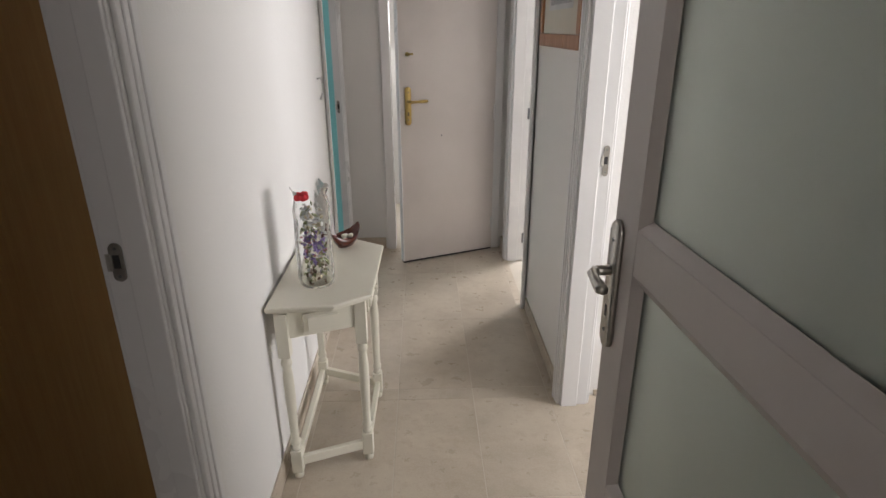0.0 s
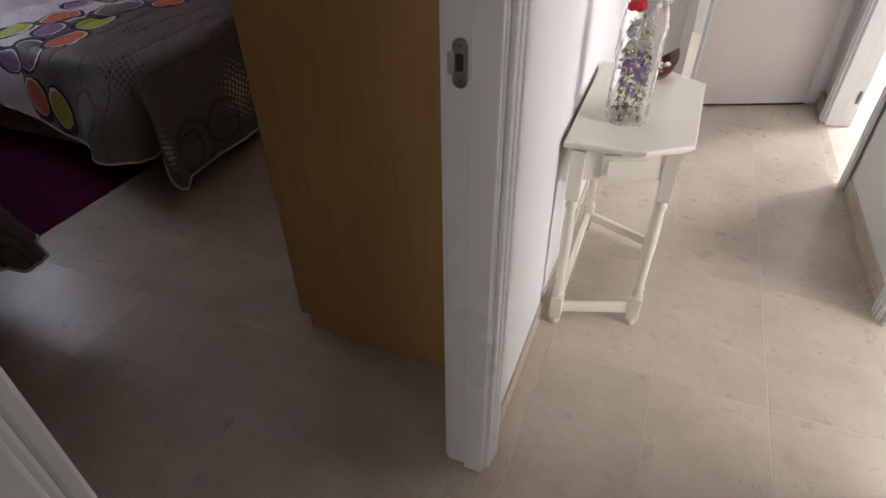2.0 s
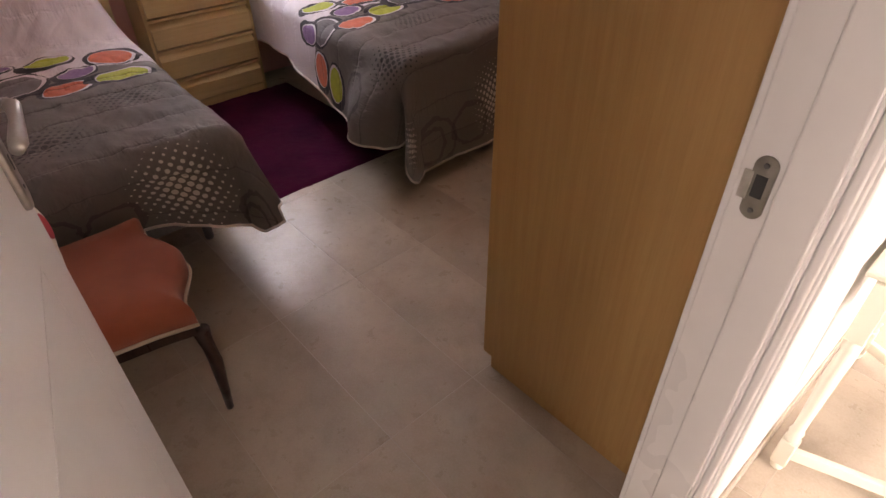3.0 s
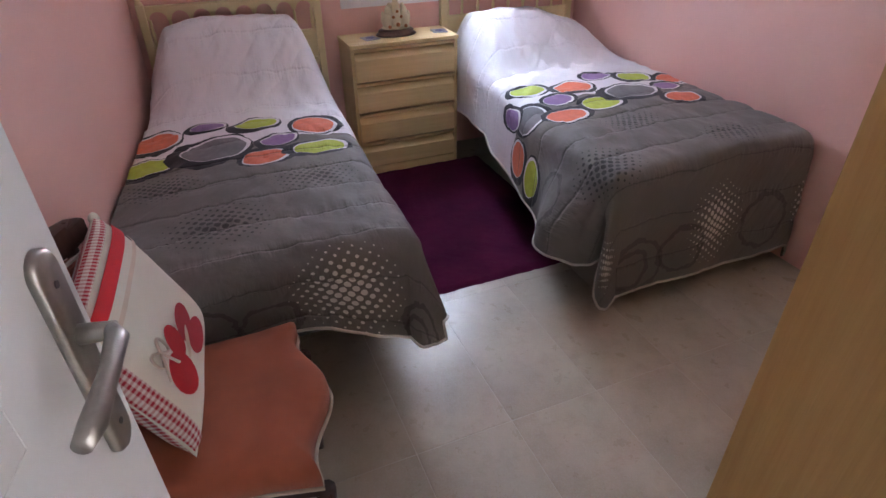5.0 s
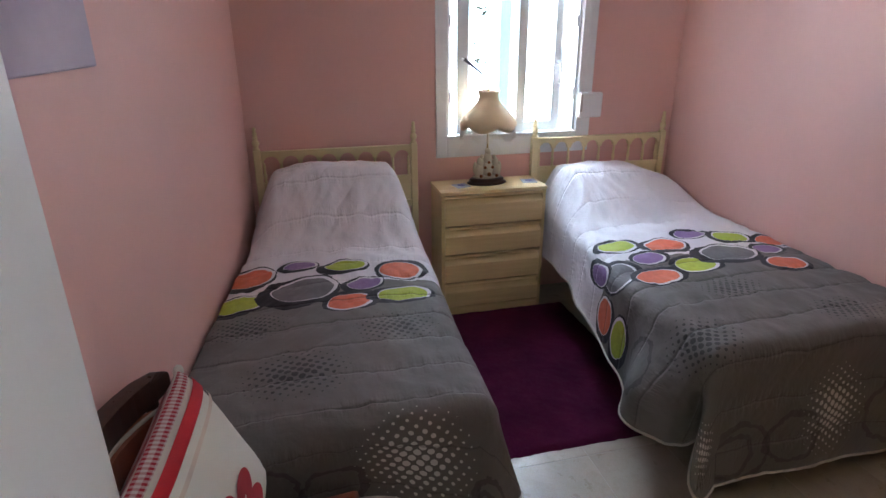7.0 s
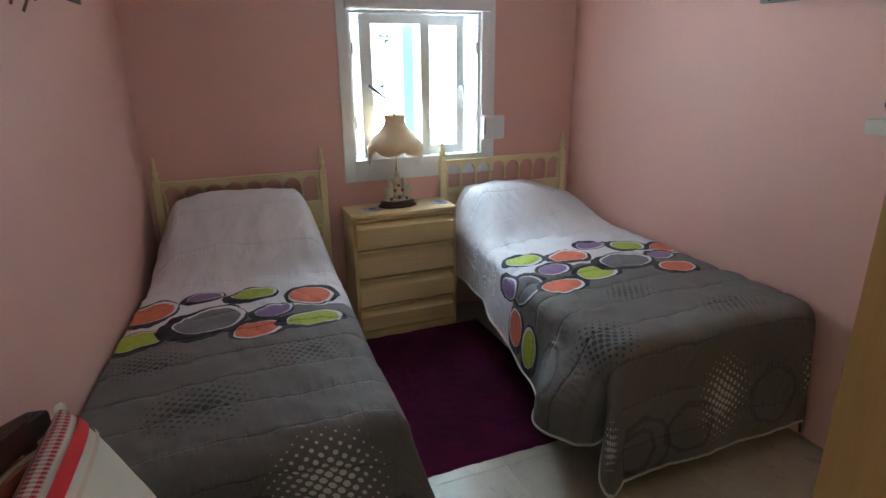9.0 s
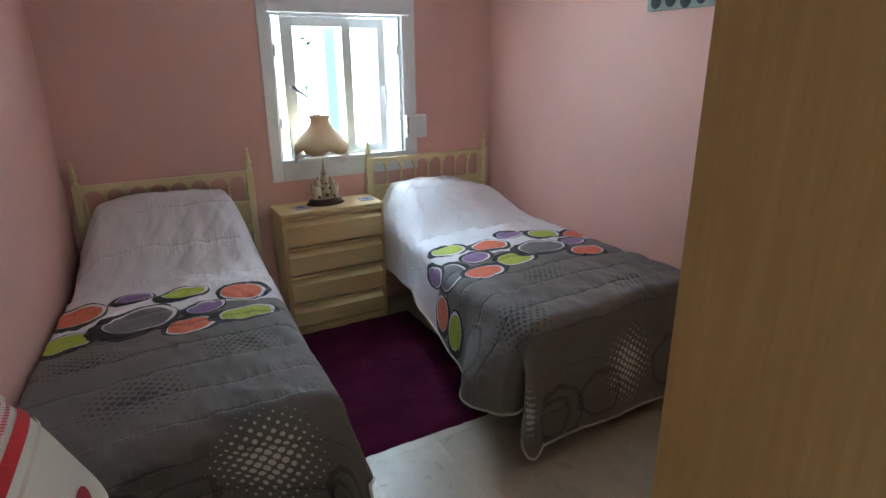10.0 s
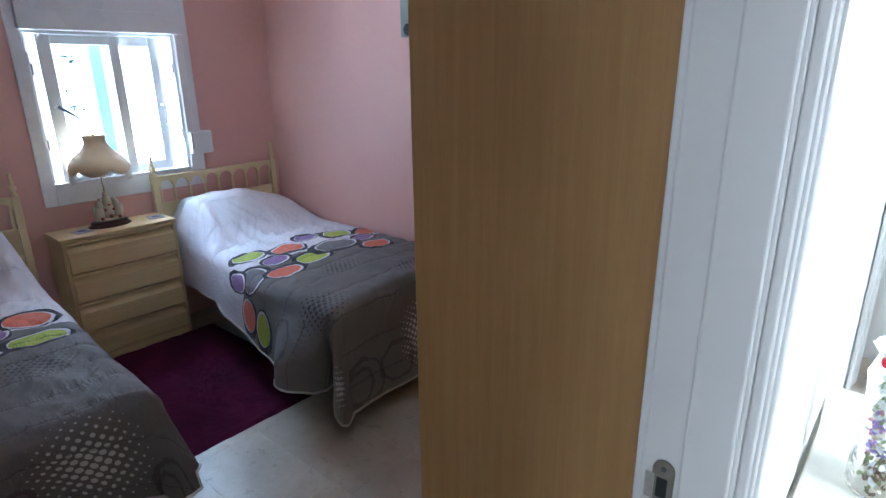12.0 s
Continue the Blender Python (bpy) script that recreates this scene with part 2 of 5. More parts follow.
def quilt_material(name, edge, blobs, halftones, rings):
    """edge: the x at which the pale part turns grey; blobs: x, y, rx, ry, colour; halftones: x, y, rx, ry, pitch, colour; rings: x, y, r."""
    n = Nodes(name)
    c = n.t.nodes.new("ShaderNodeTexCoord")
    at = c.outputs["UV"]
    wob = n.noise(16, 3, at=at)
    wob2 = n.noise(38, 3, at=at)
    cloud = n.noise(3.5, 4, at=at)
    sep = n.add("ShaderNodeSeparateXYZ", at)
    x = n.math("ADD", sep.outputs[0], n.span(wob, 0, 1, -0.035, 0.035))
    slate = n.mix(n.span(cloud, 0.3, 0.7), rgb(tuple(v * 0.9 for v in SLATE)), rgb(tuple(v * 1.12 for v in SLATE)))
    col = n.mix(n.math("GREATER_THAN", x, edge), rgb(PALE), slate)
    for hx, hy, rx, ry, pitch, hc in halftones:
        d = n.vec("LENGTH", n.vec("MULTIPLY", n.vec("SUBTRACT", at, (hx, hy, 0)), (1 / rx, 1 / ry, 0)))
        rot = n.add("ShaderNodeVectorRotate", at, (hx, hy, 0), None, 0.6)
        g = n.vec("FRACTION", n.vec("MULTIPLY", rot.outputs[0], (1 / pitch, 1 / pitch, 0)))
        dot = n.vec("LENGTH", n.vec("MULTIPLY", n.vec("SUBTRACT", g, (0.5, 0.5, 0)), (1, 1, 0)))
        size = n.span(n.math("ADD", d, n.span(wob, 0, 1, -0.25, 0.25)), 0.25, 1.0, 0.40, 0.06)
        m = n.math("MULTIPLY", n.math("LESS_THAN", dot, size), n.math("LESS_THAN", d, 1.0))
        col = n.mix(m, col, rgb(hc))
    for hx, hy, r in rings:
        d = n.math("ADD", n.vec("LENGTH", n.vec("SUBTRACT", at, (hx, hy, 0))), n.span(wob, 0, 1, -0.03, 0.03))
        m = n.math("LESS_THAN", n.math("ABSOLUTE", n.math("SUBTRACT", d, r)), n.span(cloud, 0.3, 0.7, 0.004, 0.016))
        col = n.mix(n.math("MULTIPLY", m, 0.5), col, rgb((0.022, 0.020, 0.020)))
    for bx, by, rx, ry, bc in blobs:
        v = n.vec("MULTIPLY", n.vec("SUBTRACT", at, (bx, by, 0)), (1 / rx, 1 / ry, 0))
        d = n.math("ADD", n.vec("LENGTH", v), n.span(wob, 0.2, 0.8, -0.038, 0.038))
        k = -1 if int(by * 100) % 2 else 1
        d1 = n.math("ADD", n.vec("LENGTH", n.vec("ADD", v, (0.06 * k, -0.05, 0))), n.span(wob, 0.2, 0.8, -0.038, 0.038))
        d2 = n.math("ADD", n.vec("LENGTH", n.vec("ADD", v, (-0.09 * k, 0.11 * k, 0))), n.span(wob, 0.2, 0.8, -0.12, 0.12))
        col = n.mix(n.math("LESS_THAN", d2, 1.30), col, rgb(INK))
        col = n.mix(n.math("LESS_THAN", d1, 1.03), col, rgb(PALE))
        tone = n.mix(n.span(wob2, 0.45, 0.7, 0, 0.35), rgb(bc), rgb(tuple(min(1, k * 1.5) for k in bc)))
        col = n.mix(n.math("LESS_THAN", d, 0.93), col, tone)
    seam_wave = n.math("ABSOLUTE", n.math("SINE", n.math("MULTIPLY", n.math("ADD", sep.outputs[0], n.span(n.noise(5, 3, at=at), 0, 1, 4.985, 5.015)), math.pi / 0.172)))
    # The grey part is darker in a narrow line along each quilted seam.
    col = n.mix(n.math("MULTIPLY", n.span(seam_wave, 0.02, 0.07, 0.5, 0.0), n.math("GREATER_THAN", x, edge)), col, rgb((0.05, 0.045, 0.045)))
    fine = n.noise(24, 5, at=at)
    turn = n.t.nodes.new("ShaderNodeVectorRotate")
    n.put(turn, 0, at)
    turn.inputs["Angle"].default_value = 0.65
    fold = n.math("ABSOLUTE", n.math("SUBTRACT", n.noise(1.25, 2, 0.5, at=n.vec("MULTIPLY", turn.outputs[0], (2.0, 7.5, 1.0))), 0.5))
    pale = n.math("SUBTRACT", 1.0, n.math("GREATER_THAN", x, edge))
    pucker = n.math("ABSOLUTE", n.math("SUBTRACT", n.noise(9, 3, 0.5, at=n.vec("MULTIPLY", at, (0.8, 3.4, 1.0))), 0.5))
    relief = n.math("ADD", n.math("MULTIPLY", fine, 0.40), n.math("ADD", n.math("MULTIPLY", n.span(fold, 0, 0.14), n.span(pale, 0, 1, 0.30, 0.50)), n.math("MULTIPLY", n.span(pucker, 0, 0.16), n.span(seam_wave, 0.0, 0.8, 0.35, 0.03))))
    return n.done(col, 0.66, n.math("ADD", relief, n.span(seam_wave, 0.0, 0.16, 0.0, 0.45)), 0.012, 0.65, Sheen_Weight=0.05)


WH, DK = (0.66, 0.64, 0.60), (0.045, 0.042, 0.040)
M_QUILT1 = quilt_material("patchwork_print", -2.55, [
    (-2.722, 0.348, 0.090, 0.096, CORAL), (-2.490, 0.346, 0.062, 0.102, LIME), (-2.785, 0.543, 0.052, 0.070, PURPLE),
    (-2.731, 0.742, 0.058, 0.090, LIME), (-2.649, 0.975, 0.076, 0.092, CORAL), (-2.545, 0.586, 0.104, 0.128, GREY),
    (-2.547, 0.826, 0.053, 0.072, PURPLE), (-2.398, 0.771, 0.070, 0.086, CORAL), (-2.429, 0.980, 0.058, 0.104, LIME)],
    [(-1.505, 0.925, 0.20, 0.175, 0.028, WH), (-1.94, 0.61, 0.15, 0.18, 0.026, DK), (-2.29, 0.42, 0.11, 0.15, 0.022, DK), (-2.17, 0.94, 0.12, 0.16, 0.024, DK)],
    [(-1.38, 1.20, 0.11), (-1.36, 1.17, 0.075), (-1.42, 0.50, 0.10), (-1.40, 0.70, 0.08)])
M_QUILT2 = quilt_material("patchwork_print_wide", -2.50, [
    (-2.677, 1.954, 0.072, 0.091, LIME), (-2.423, 1.815, 0.085, 0.085, GREY), (-2.627, 2.180, 0.074, 0.100, CORAL),
    (-2.498, 2.012, 0.053, 0.074, PURPLE), (-2.327, 1.950, 0.066, 0.098, CORAL), (-2.386, 2.172, 0.070, 0.095, LIME),
    (-2.714, 2.375, 0.051, 0.085, PURPLE), (-2.658, 2.565, 0.066, 0.095, LIME), (-2.465, 2.400, 0.089, 0.133, GREY),
    (-2.584, 2.735, 0.059, 0.074, CORAL), (-2.488, 2.630, 0.047, 0.072, PURPLE), (-2.313, 2.580, 0.061, 0.093, CORAL),
    (-2.560, 1.770, 0.085, 0.052, PURPLE), (-2.440, 1.600, 0.075, 0.090, CORAL), (-2.285, 1.560, 0.062, 0.090, LIME)],
    [(-1.475, 2.30, 0.18, 0.150, 0.026, WH), (-1.50, 1.62, 0.12, 0.10, 0.026, WH), (-2.15, 2.16, 0.11, 0.15, 0.024, DK), (-1.88, 2.45, 0.11, 0.17, 0.024, DK),
     (-1.86, 1.81, 0.14, 0.16, 0.026, DK), (-1.48, 2.79, 0.13, 0.06, 0.026, WH)],
    [(-1.37, 1.93, 0.115), (-1.36, 1.90, 0.08), (-1.40, 2.14, 0.10), (-1.43, 2.58, 0.12), (-2.05, 1.58, 0.10)])


# ---- helpers for meshes ----
def part(name, bm, material, parent=None, label="", smooth=False):
    me = bpy.data.meshes.new(name)
    bmesh.ops.recalc_face_normals(bm, faces=bm.faces)
    bm.to_mesh(me)
    bm.free()
    for m in (material if isinstance(material, (list, tuple)) else [material]):
        me.materials.append(m)
    if smooth:
        me.shade_smooth()
    ob = new(name, me)
    if parent:
        ob.parent = parent
    if label:
        ob["label"] = label
    return ob


def thing(name, label, category, at=(0, 0, 0), turn=0, group=""):
    e = new(name)
    e.matrix_basis = pose(*at, 0, 0, turn)
    e.empty_display_size = 0.1
    return tagged(e, label, category, group)


def box(bm, a, b, bevel=0.0, seg=2, index=0):
    m = Matrix.Translation([(p + q) / 2 for p, q in zip(a, b)]) @ Matrix.Diagonal((*[abs(q - p) for p, q in zip(a, b)], 1))
    r = bmesh.ops.create_cube(bm, size=1, matrix=m)
    faces = {f for v in r["verts"] for f in v.link_faces}
    for f in faces:
        f.material_index = index
    if bevel:
        bmesh.ops.bevel(bm, geom=list({e for v in r["verts"] for e in v.link_edges}), offset=bevel, segments=seg, affect="EDGES", profile=0.5)
    return bm


def boxes(*items, bevel=0.0, seg=2):
    bm = bmesh.new()
    for a, b in items:
        box(bm, a, b, bevel, seg)
    return bm


def turned(profile, at=(0, 0, 0), n=16, bm=None):
    """A lathe shape round z: profile of (radius, height)."""
    bm = bm or bmesh.new()
    rings = []
    for r, z in profile:
        rings.append([bm.verts.new((at[0] + r * math.cos(2 * math.pi * k / n), at[1] + r * math.sin(2 * math.pi * k / n), at[2] + z)) for k in range(n)])
    for p, q in zip(rings, rings[1:]):
        for k in range(n):
            bm.faces.new((p[k], p[(k + 1) % n], q[(k + 1) % n], q[k]))
    bm.faces.new(rings[0][::-1]), bm.faces.new(rings[-1])
    return bm


def prism(points, z0, z1, bevel=0.0, bm=None, seg=2):
    bm = bm or bmesh.new()
    low = [bm.verts.new((x, y, z0)) for x, y in points]
    top = [bm.verts.new((x, y, z1)) for x, y in points]
    k = len(points)
    faces = [bm.faces.new(low[::-1]), bm.faces.new(top)] + [bm.faces.new((low[i], low[(i + 1) % k], top[(i + 1) % k], top[i])) for i in range(k)]
    if bevel:
        bmesh.ops.bevel(bm, geom=list({e for f in faces[:2] for e in f.edges}), offset=bevel, segments=seg, affect="EDGES", profile=0.5)
    return bm


def tube(points, radius, n=8, closed=False, bm=None):
    bm = bm or bmesh.new()
    pts = [Vector(p) for p in points]
    rings = []
    for i, p in enumerate(pts):
        a = pts[i - 1] if (i or closed) else p
        b = pts[(i + 1) % len(pts)] if (closed or i + 1 < len(pts)) else p
        d = (b - a).normalized()
        side = d.cross(Vector((0, 0, 1)))
        side = side.normalized() if side.length > 1e-3 else Vector((1, 0, 0))
        up = side.cross(d)
        r = radius[i] if isinstance(radius, (list, tuple)) else radius
        rings.append([bm.verts.new(p + r * (math.cos(2 * math.pi * k / n) * side + math.sin(2 * math.pi * k / n) * up)) for k in range(n)])
    pairs = list(zip(rings, rings[1:])) + ([(rings[-1], rings[0])] if closed else [])
    for p, q in pairs:
        for k in range(n):
            bm.faces.new((p[k], p[(k + 1) % n], q[(k + 1) % n], q[k]))
    if not closed:
        bm.faces.new(rings[0][::-1]), bm.faces.new(rings[-1])
    return bm


def wall(name, a, b, material, label, holes=()):
    """A wall from corner a to corner b with holes (along0, along1, z0, z1) through it, along its longer side."""
    axis = 0 if abs(b[0] - a[0]) > abs(b[1] - a[1]) else 1
    xs = sorted({a[axis], b[axis], *[h[0] for h in holes], *[h[1] for h in holes]})
    zs = sorted({a[2], b[2], *[h[2] for h in holes], *[h[3] for h in holes]})
    bm = bmesh.new()
    for x0, x1 in zip(xs, xs[1:]):
        run = None
        for z0, z1 in list(zip(zs, zs[1:])) + [(None, None)]:
            solid = z0 is not None and not any(h[0] < (x0 + x1) / 2 < h[1] and h[2] < (z0 + z1) / 2 < h[3] for h in holes)
            if solid:
                run = (run[0], z1) if run else (z0, z1)
            elif run:
                p, q = list(a), list(b)
                p[axis], q[axis], p[2], q[2] = x0, x1, run[0], run[1]
                box(bm, p, q)
                run = None
    bmesh.ops.remove_doubles(bm, verts=bm.verts, dist=1e-5)
    return tagged(part(name, bm, material), label, "wall", kind="structure")


# ---- the shell of the flat ----
H = 2.5
DOOR = 2.05
LEFT, RIGHT, BACK = 0.27, 2.81, -3.60
PINK = "pink painted plaster wall of the small bedroom"
WHITE = "white painted plaster wall of the narrow hallway"
wall("wall_window", (BACK - 0.22, LEFT - 0.1, 0), (BACK, RIGHT + 0.1, H), M_PINK, PINK, [(1.36, 2.159, 1.00, 1.82)])
SKEW = pose(BACK, LEFT, 0, 0, 0, -4.9) @ pose(-BACK, -LEFT, 0)
ws = wall("wall_bedroom_south", (BACK - 0.02, LEFT - 0.08, 0), (-0.058, LEFT, H), M_PINK, PINK)
ws.matrix_basis = SKEW
wall("wall_bedroom_north", (BACK, RIGHT, 0), (-0.055, RIGHT + 0.08, H), M_PINK, PINK)
wall("wall_bedroom_east", (-0.094, -0.06, 0), (-0.055, RIGHT, H), M_PINK, PINK, [(0.200, 1.018, 0, DOOR)])
wall("wall_hall_west", (-0.053, -0.05, 0), (-0.008, 3.95, H), M_WHITE, WHITE, [(0.200, 1.018, 0, DOOR), (3.17, 3.78, 0, DOOR)])
wall("wall_hall_east", (1.105, -0.05, 0), (1.205, 3.95, H), M_WHITE, WHITE, [(1.20, 2.028, 0, DOOR), (2.96, 3.69, 0, DOOR)])
wall("wall_hall_north", (-2.0, 3.95, 0), (1.205, 4.07, H), M_WHITE, WHITE, [(0.27, 1.05, 0, DOOR)])
wall("wall_living", (-1.2, -0.15, 0), (3.4, -0.05, H), M_WHITE, "white painted wall round the living room doorway", [(0.12, 0.985, 0, DOOR)])
wall("wall_kitchen_north", (1.205, 2.07, 0), (3.4, 2.17, H), M_WHITE, "white painted wall of the side room")
wall("wall_east", (3.4, -3.1, 0), (3.55, 5.3, H), M_WHITE, "white painted outer wall", [(0.6, 1.8, 0.95, 2.0)])
wall("wall_far_north", (-2.0, 5.1, 0), (3.4, 5.25, H), M_WHITE, "white painted outer wall")
wall("wall_stairs", (1.205, 3.95, 0), (1.30, 5.1, H), M_WHITE, "white painted wall beside the landing", [])
wall("wall_turquoise", (-2.1, 2.88, 0), (-2.0, 5.25, H), M_TEALW, "turquoise painted wall of the side room")
wall("wall_turquoise_north", (-2.0, 3.757, 0), (-0.0455, 3.949, H), M_TEALW, "turquoise painted wall of the side room")
wall("wall_living_west", (-1.3, -3.1, 0), (-1.2, -0.03, H), M_WHITE, "white painted living room wall")
wall("wall_living_south", (-1.3, -3.2, 0), (3.55, -3.1, H), M_WHITE, "white painted living room wall")

floor = tagged(part("floor", boxes(((BACK - 0.22, -3.2, -0.12), (3.55, 5.25, -0.0008))), M_GROUT), "beige stone tile floor with narrow joints", "floor", kind="structure")
tagged(part("ceiling", boxes(((BACK - 0.22, -3.2, H), (3.55, 5.25, H + 0.15))), M_CEIL), "plain white plastered ceiling", "ceiling", kind="structure")
tagged(part("ground", boxes(((-60, -60, -3.2), (60, 60, -3.0))), M_OUT), "pale paving outside the house", "ground", kind="structure")
# Unseen wall, added to catch the sun and whiten the view out.
tagged(part("backdrop", boxes(((-8.2, -8, -3.0), (-8.0, 12, 6.0))), M_OUT), "made-up pale wall opposite that bounces sun towards the window", "building", kind="structure")


def baseboard(a, b):
    tagged(part("baseboard", box(bmesh.new(), a, b, 0.002, 1), M_TILE), "beige stone tile skirting", "skirting board", kind="structure")


baseboard((-0.0075, 1.066, -0.001), (0.0, 3.12, 0.085))
baseboard((1.096, 2.076, -0.001), (1.1045, 2.912, 0.075))
baseboard((1.085, 3.74, -0.001), (1.1045, 3.94, 0.085))
baseboard((0.003, 3.94, -0.001), (0.235, 3.9495, 0.085))
baseboard((1.26, 2.06, -0.001), (3.39, 2.069, 0.03))


def doorway(name, axis, fixed0, fixed1, y0, y1, label, side=1, far=False, top=DOOR, face0=True, face1=True):
    """A lined doorway in a wall that runs along y: lining, stops and moulded casings. side: the face on which the leaf sits."""
    d = thing(name, label, "door frame")
    d["kind"] = "structure"
    x0, x1 = fixed0, fixed1
    t = 0.028

    def put(n, items, bevel=0.003):
        bm = bmesh.new()
        for a, b in items:
            if axis == "x":
                a, b = (a[1], a[0], a[2]), (b[1], b[0], b[2])
            box(bm, a, b, bevel, 2)
        return part(n, bm, M_GLOSS, d, smooth=False)
    put("jamb", [((x0, y0, 0), (x1, y0 + t, top))])
    put("jamb", [((x0, y1 - t, 0), (x1, y1, top))])
    put("lintel", [((x0, y0 + t, top - t), (x1, y1 - t, top))])
    s0, s1 = (x0 + 0.048, x1 - 0.004) if side < 0 else (x0 + 0.004, x1 - 0.048)
    put("door_stop", [((s0, y0 + t, 0), (s1, y0 + t + 0.012, top - t))])
    put("door_stop", [((s0, y1 - t - 0.012, 0), (s1, y1 - t, top - t))])
    for face, out, on in ((x1, 1, face1), (x0, -1, face0)):
        if not on:
            continue
        for lo, hi in ((y0 - 0.045, y0 + 0.020), (y1 - 0.020, y1 + 0.045)):
            inner_low = hi > (y0 + y1) / 2
            w = hi - lo
            a = lo if inner_low else hi
            g = 1 if inner_low else -1
            items = []
            for f0, f1, th in ((0.0, 0.30, 0.011), (0.33, 0.62, 0.014), (0.65, 1.0, 0.017)):
                p, q = sorted((a + g * w * f0, a + g * w * f1))
                items.append(((face, p, 0) if out > 0 else (face - th, p, 0), (face + th, q, top + 0.045) if out > 0 else (face, q, top + 0.045)))
            put("casing", items, 0.003)
        put("casing", [((face if out > 0 else face - 0.014, y0 + 0.0205, top - 0.02), (face + 0.014 if out > 0 else face, y1 - 0.0205, top + 0.045))])
    return d


def strike(parent, at, size=(0.003, 0.022, 0.115), label="steel strike plate"):
    x, y, z = at
    bm = bmesh.new()
    w, h = size[1] / 2, size[2] / 2
    pts = [(math.cos(a) * w, math.sin(a) * w + (h - w if math.sin(a) >= 0 else w - h)) for a in [2 * math.pi * k / 20 for k in range(20)]]
    front = [bm.verts.new((x + u, y, z + v)) for u, v in pts]
    back = [bm.verts.new((x + u, y + 0.003, z + v)) for u, v in pts]
    bm.faces.new(front), bm.faces.new(back[::-1])
    for i in range(20):
        bm.faces.new((front[i], front[(i + 1) % 20], back[(i + 1) % 20], back[i]))
    p = part("strike_plate", bm, M_OLDSTEEL, parent, label)
    part("latch_hole", boxes(((x - 0.007, y - 0.0006, z - 0.012), (x + 0.006, y + 0.002, z + 0.016))), M_DARK, p)
    part("latch_lip", box(bmesh.new(), (x - w - 0.008, y - 0.001, z - 0.018), (x - w + 0.003, y + 0.002, z + 0.018), 0.001), M_STEEL, p)
    for dz in (-h * 0.72, h * 0.72):
        part("screw", turned([(0.0035, 0), (0.003, 0.0015)], n=8), M_DARKMETAL, p).matrix_basis = pose(x, y, z + dz, 90)


bd = doorway("door_1", "y", -0.106, -0.003, 0.200, 1.018, "white painted door frame with moulded casing between hallway and bedroom", side=-1)
strike(bd, (-0.078, 0.9865, 1.113), (0.003, 0.026, 0.080))
kd = doorway("door_2", "y", 1.092, 1.213, 1.20, 2.028, "white painted door frame with moulded casing to the side room", side=1)
strike(kd, (1.190, 1.9965, 1.076))
fd = doorway("door_3", "y", 1.092, 1.213, 2.96, 3.69, "white painted door frame near the entrance", side=1)
td = doorway("door_4", "y", -0.045, -0.003, 3.17, 3.78, "white painted door frame to the turquoise room", side=-1)
strike(td, (-0.024, 3.7485, 1.06), (0.003, 0.018, 0.08))
ld = doorway("door_5", "x", -0.155, -0.045, 0.12, 0.985, "white painted living room door frame", side=1)

for z in (0.17, 1.02, 1.85):
    h = part("hinge", box(bmesh.new(), (1.195, 3.652, z - 0.035), (1.209, 3.6615, z + 0.035), 0.002), M_DARKMETAL, fd)

# frame of the entrance door
ef = thing("door_frame", "white steel entrance door frame with lock slots", "door frame")
ef["kind"] = "structure"
part("jamb", box(bmesh.new(), (0.250, 3.925, 0), (0.310, 4.06, DOOR), 0.003), M_GLOSS, ef)
part("jamb", box(bmesh.new(), (1.012, 3.925, 0), (1.070, 4.06, DOOR), 0.003), M_GLOSS, ef)
part("lintel", box(bmesh.new(), (0.310, 3.925, DOOR - 0.04), (1.012, 4.06, DOOR), 0.003), M_GLOSS, ef)
for z in (0.18, 0.26, 0.42, 0.50, 0.66, 0.74, 0.98, 1.06, 1.14, 1.42, 1.50, 1.70):
    part("lock_slot", boxes(((0.3095, 3.97, z - 0.018), (0.3108, 3.978, z + 0.018))), M_DARK, ef)


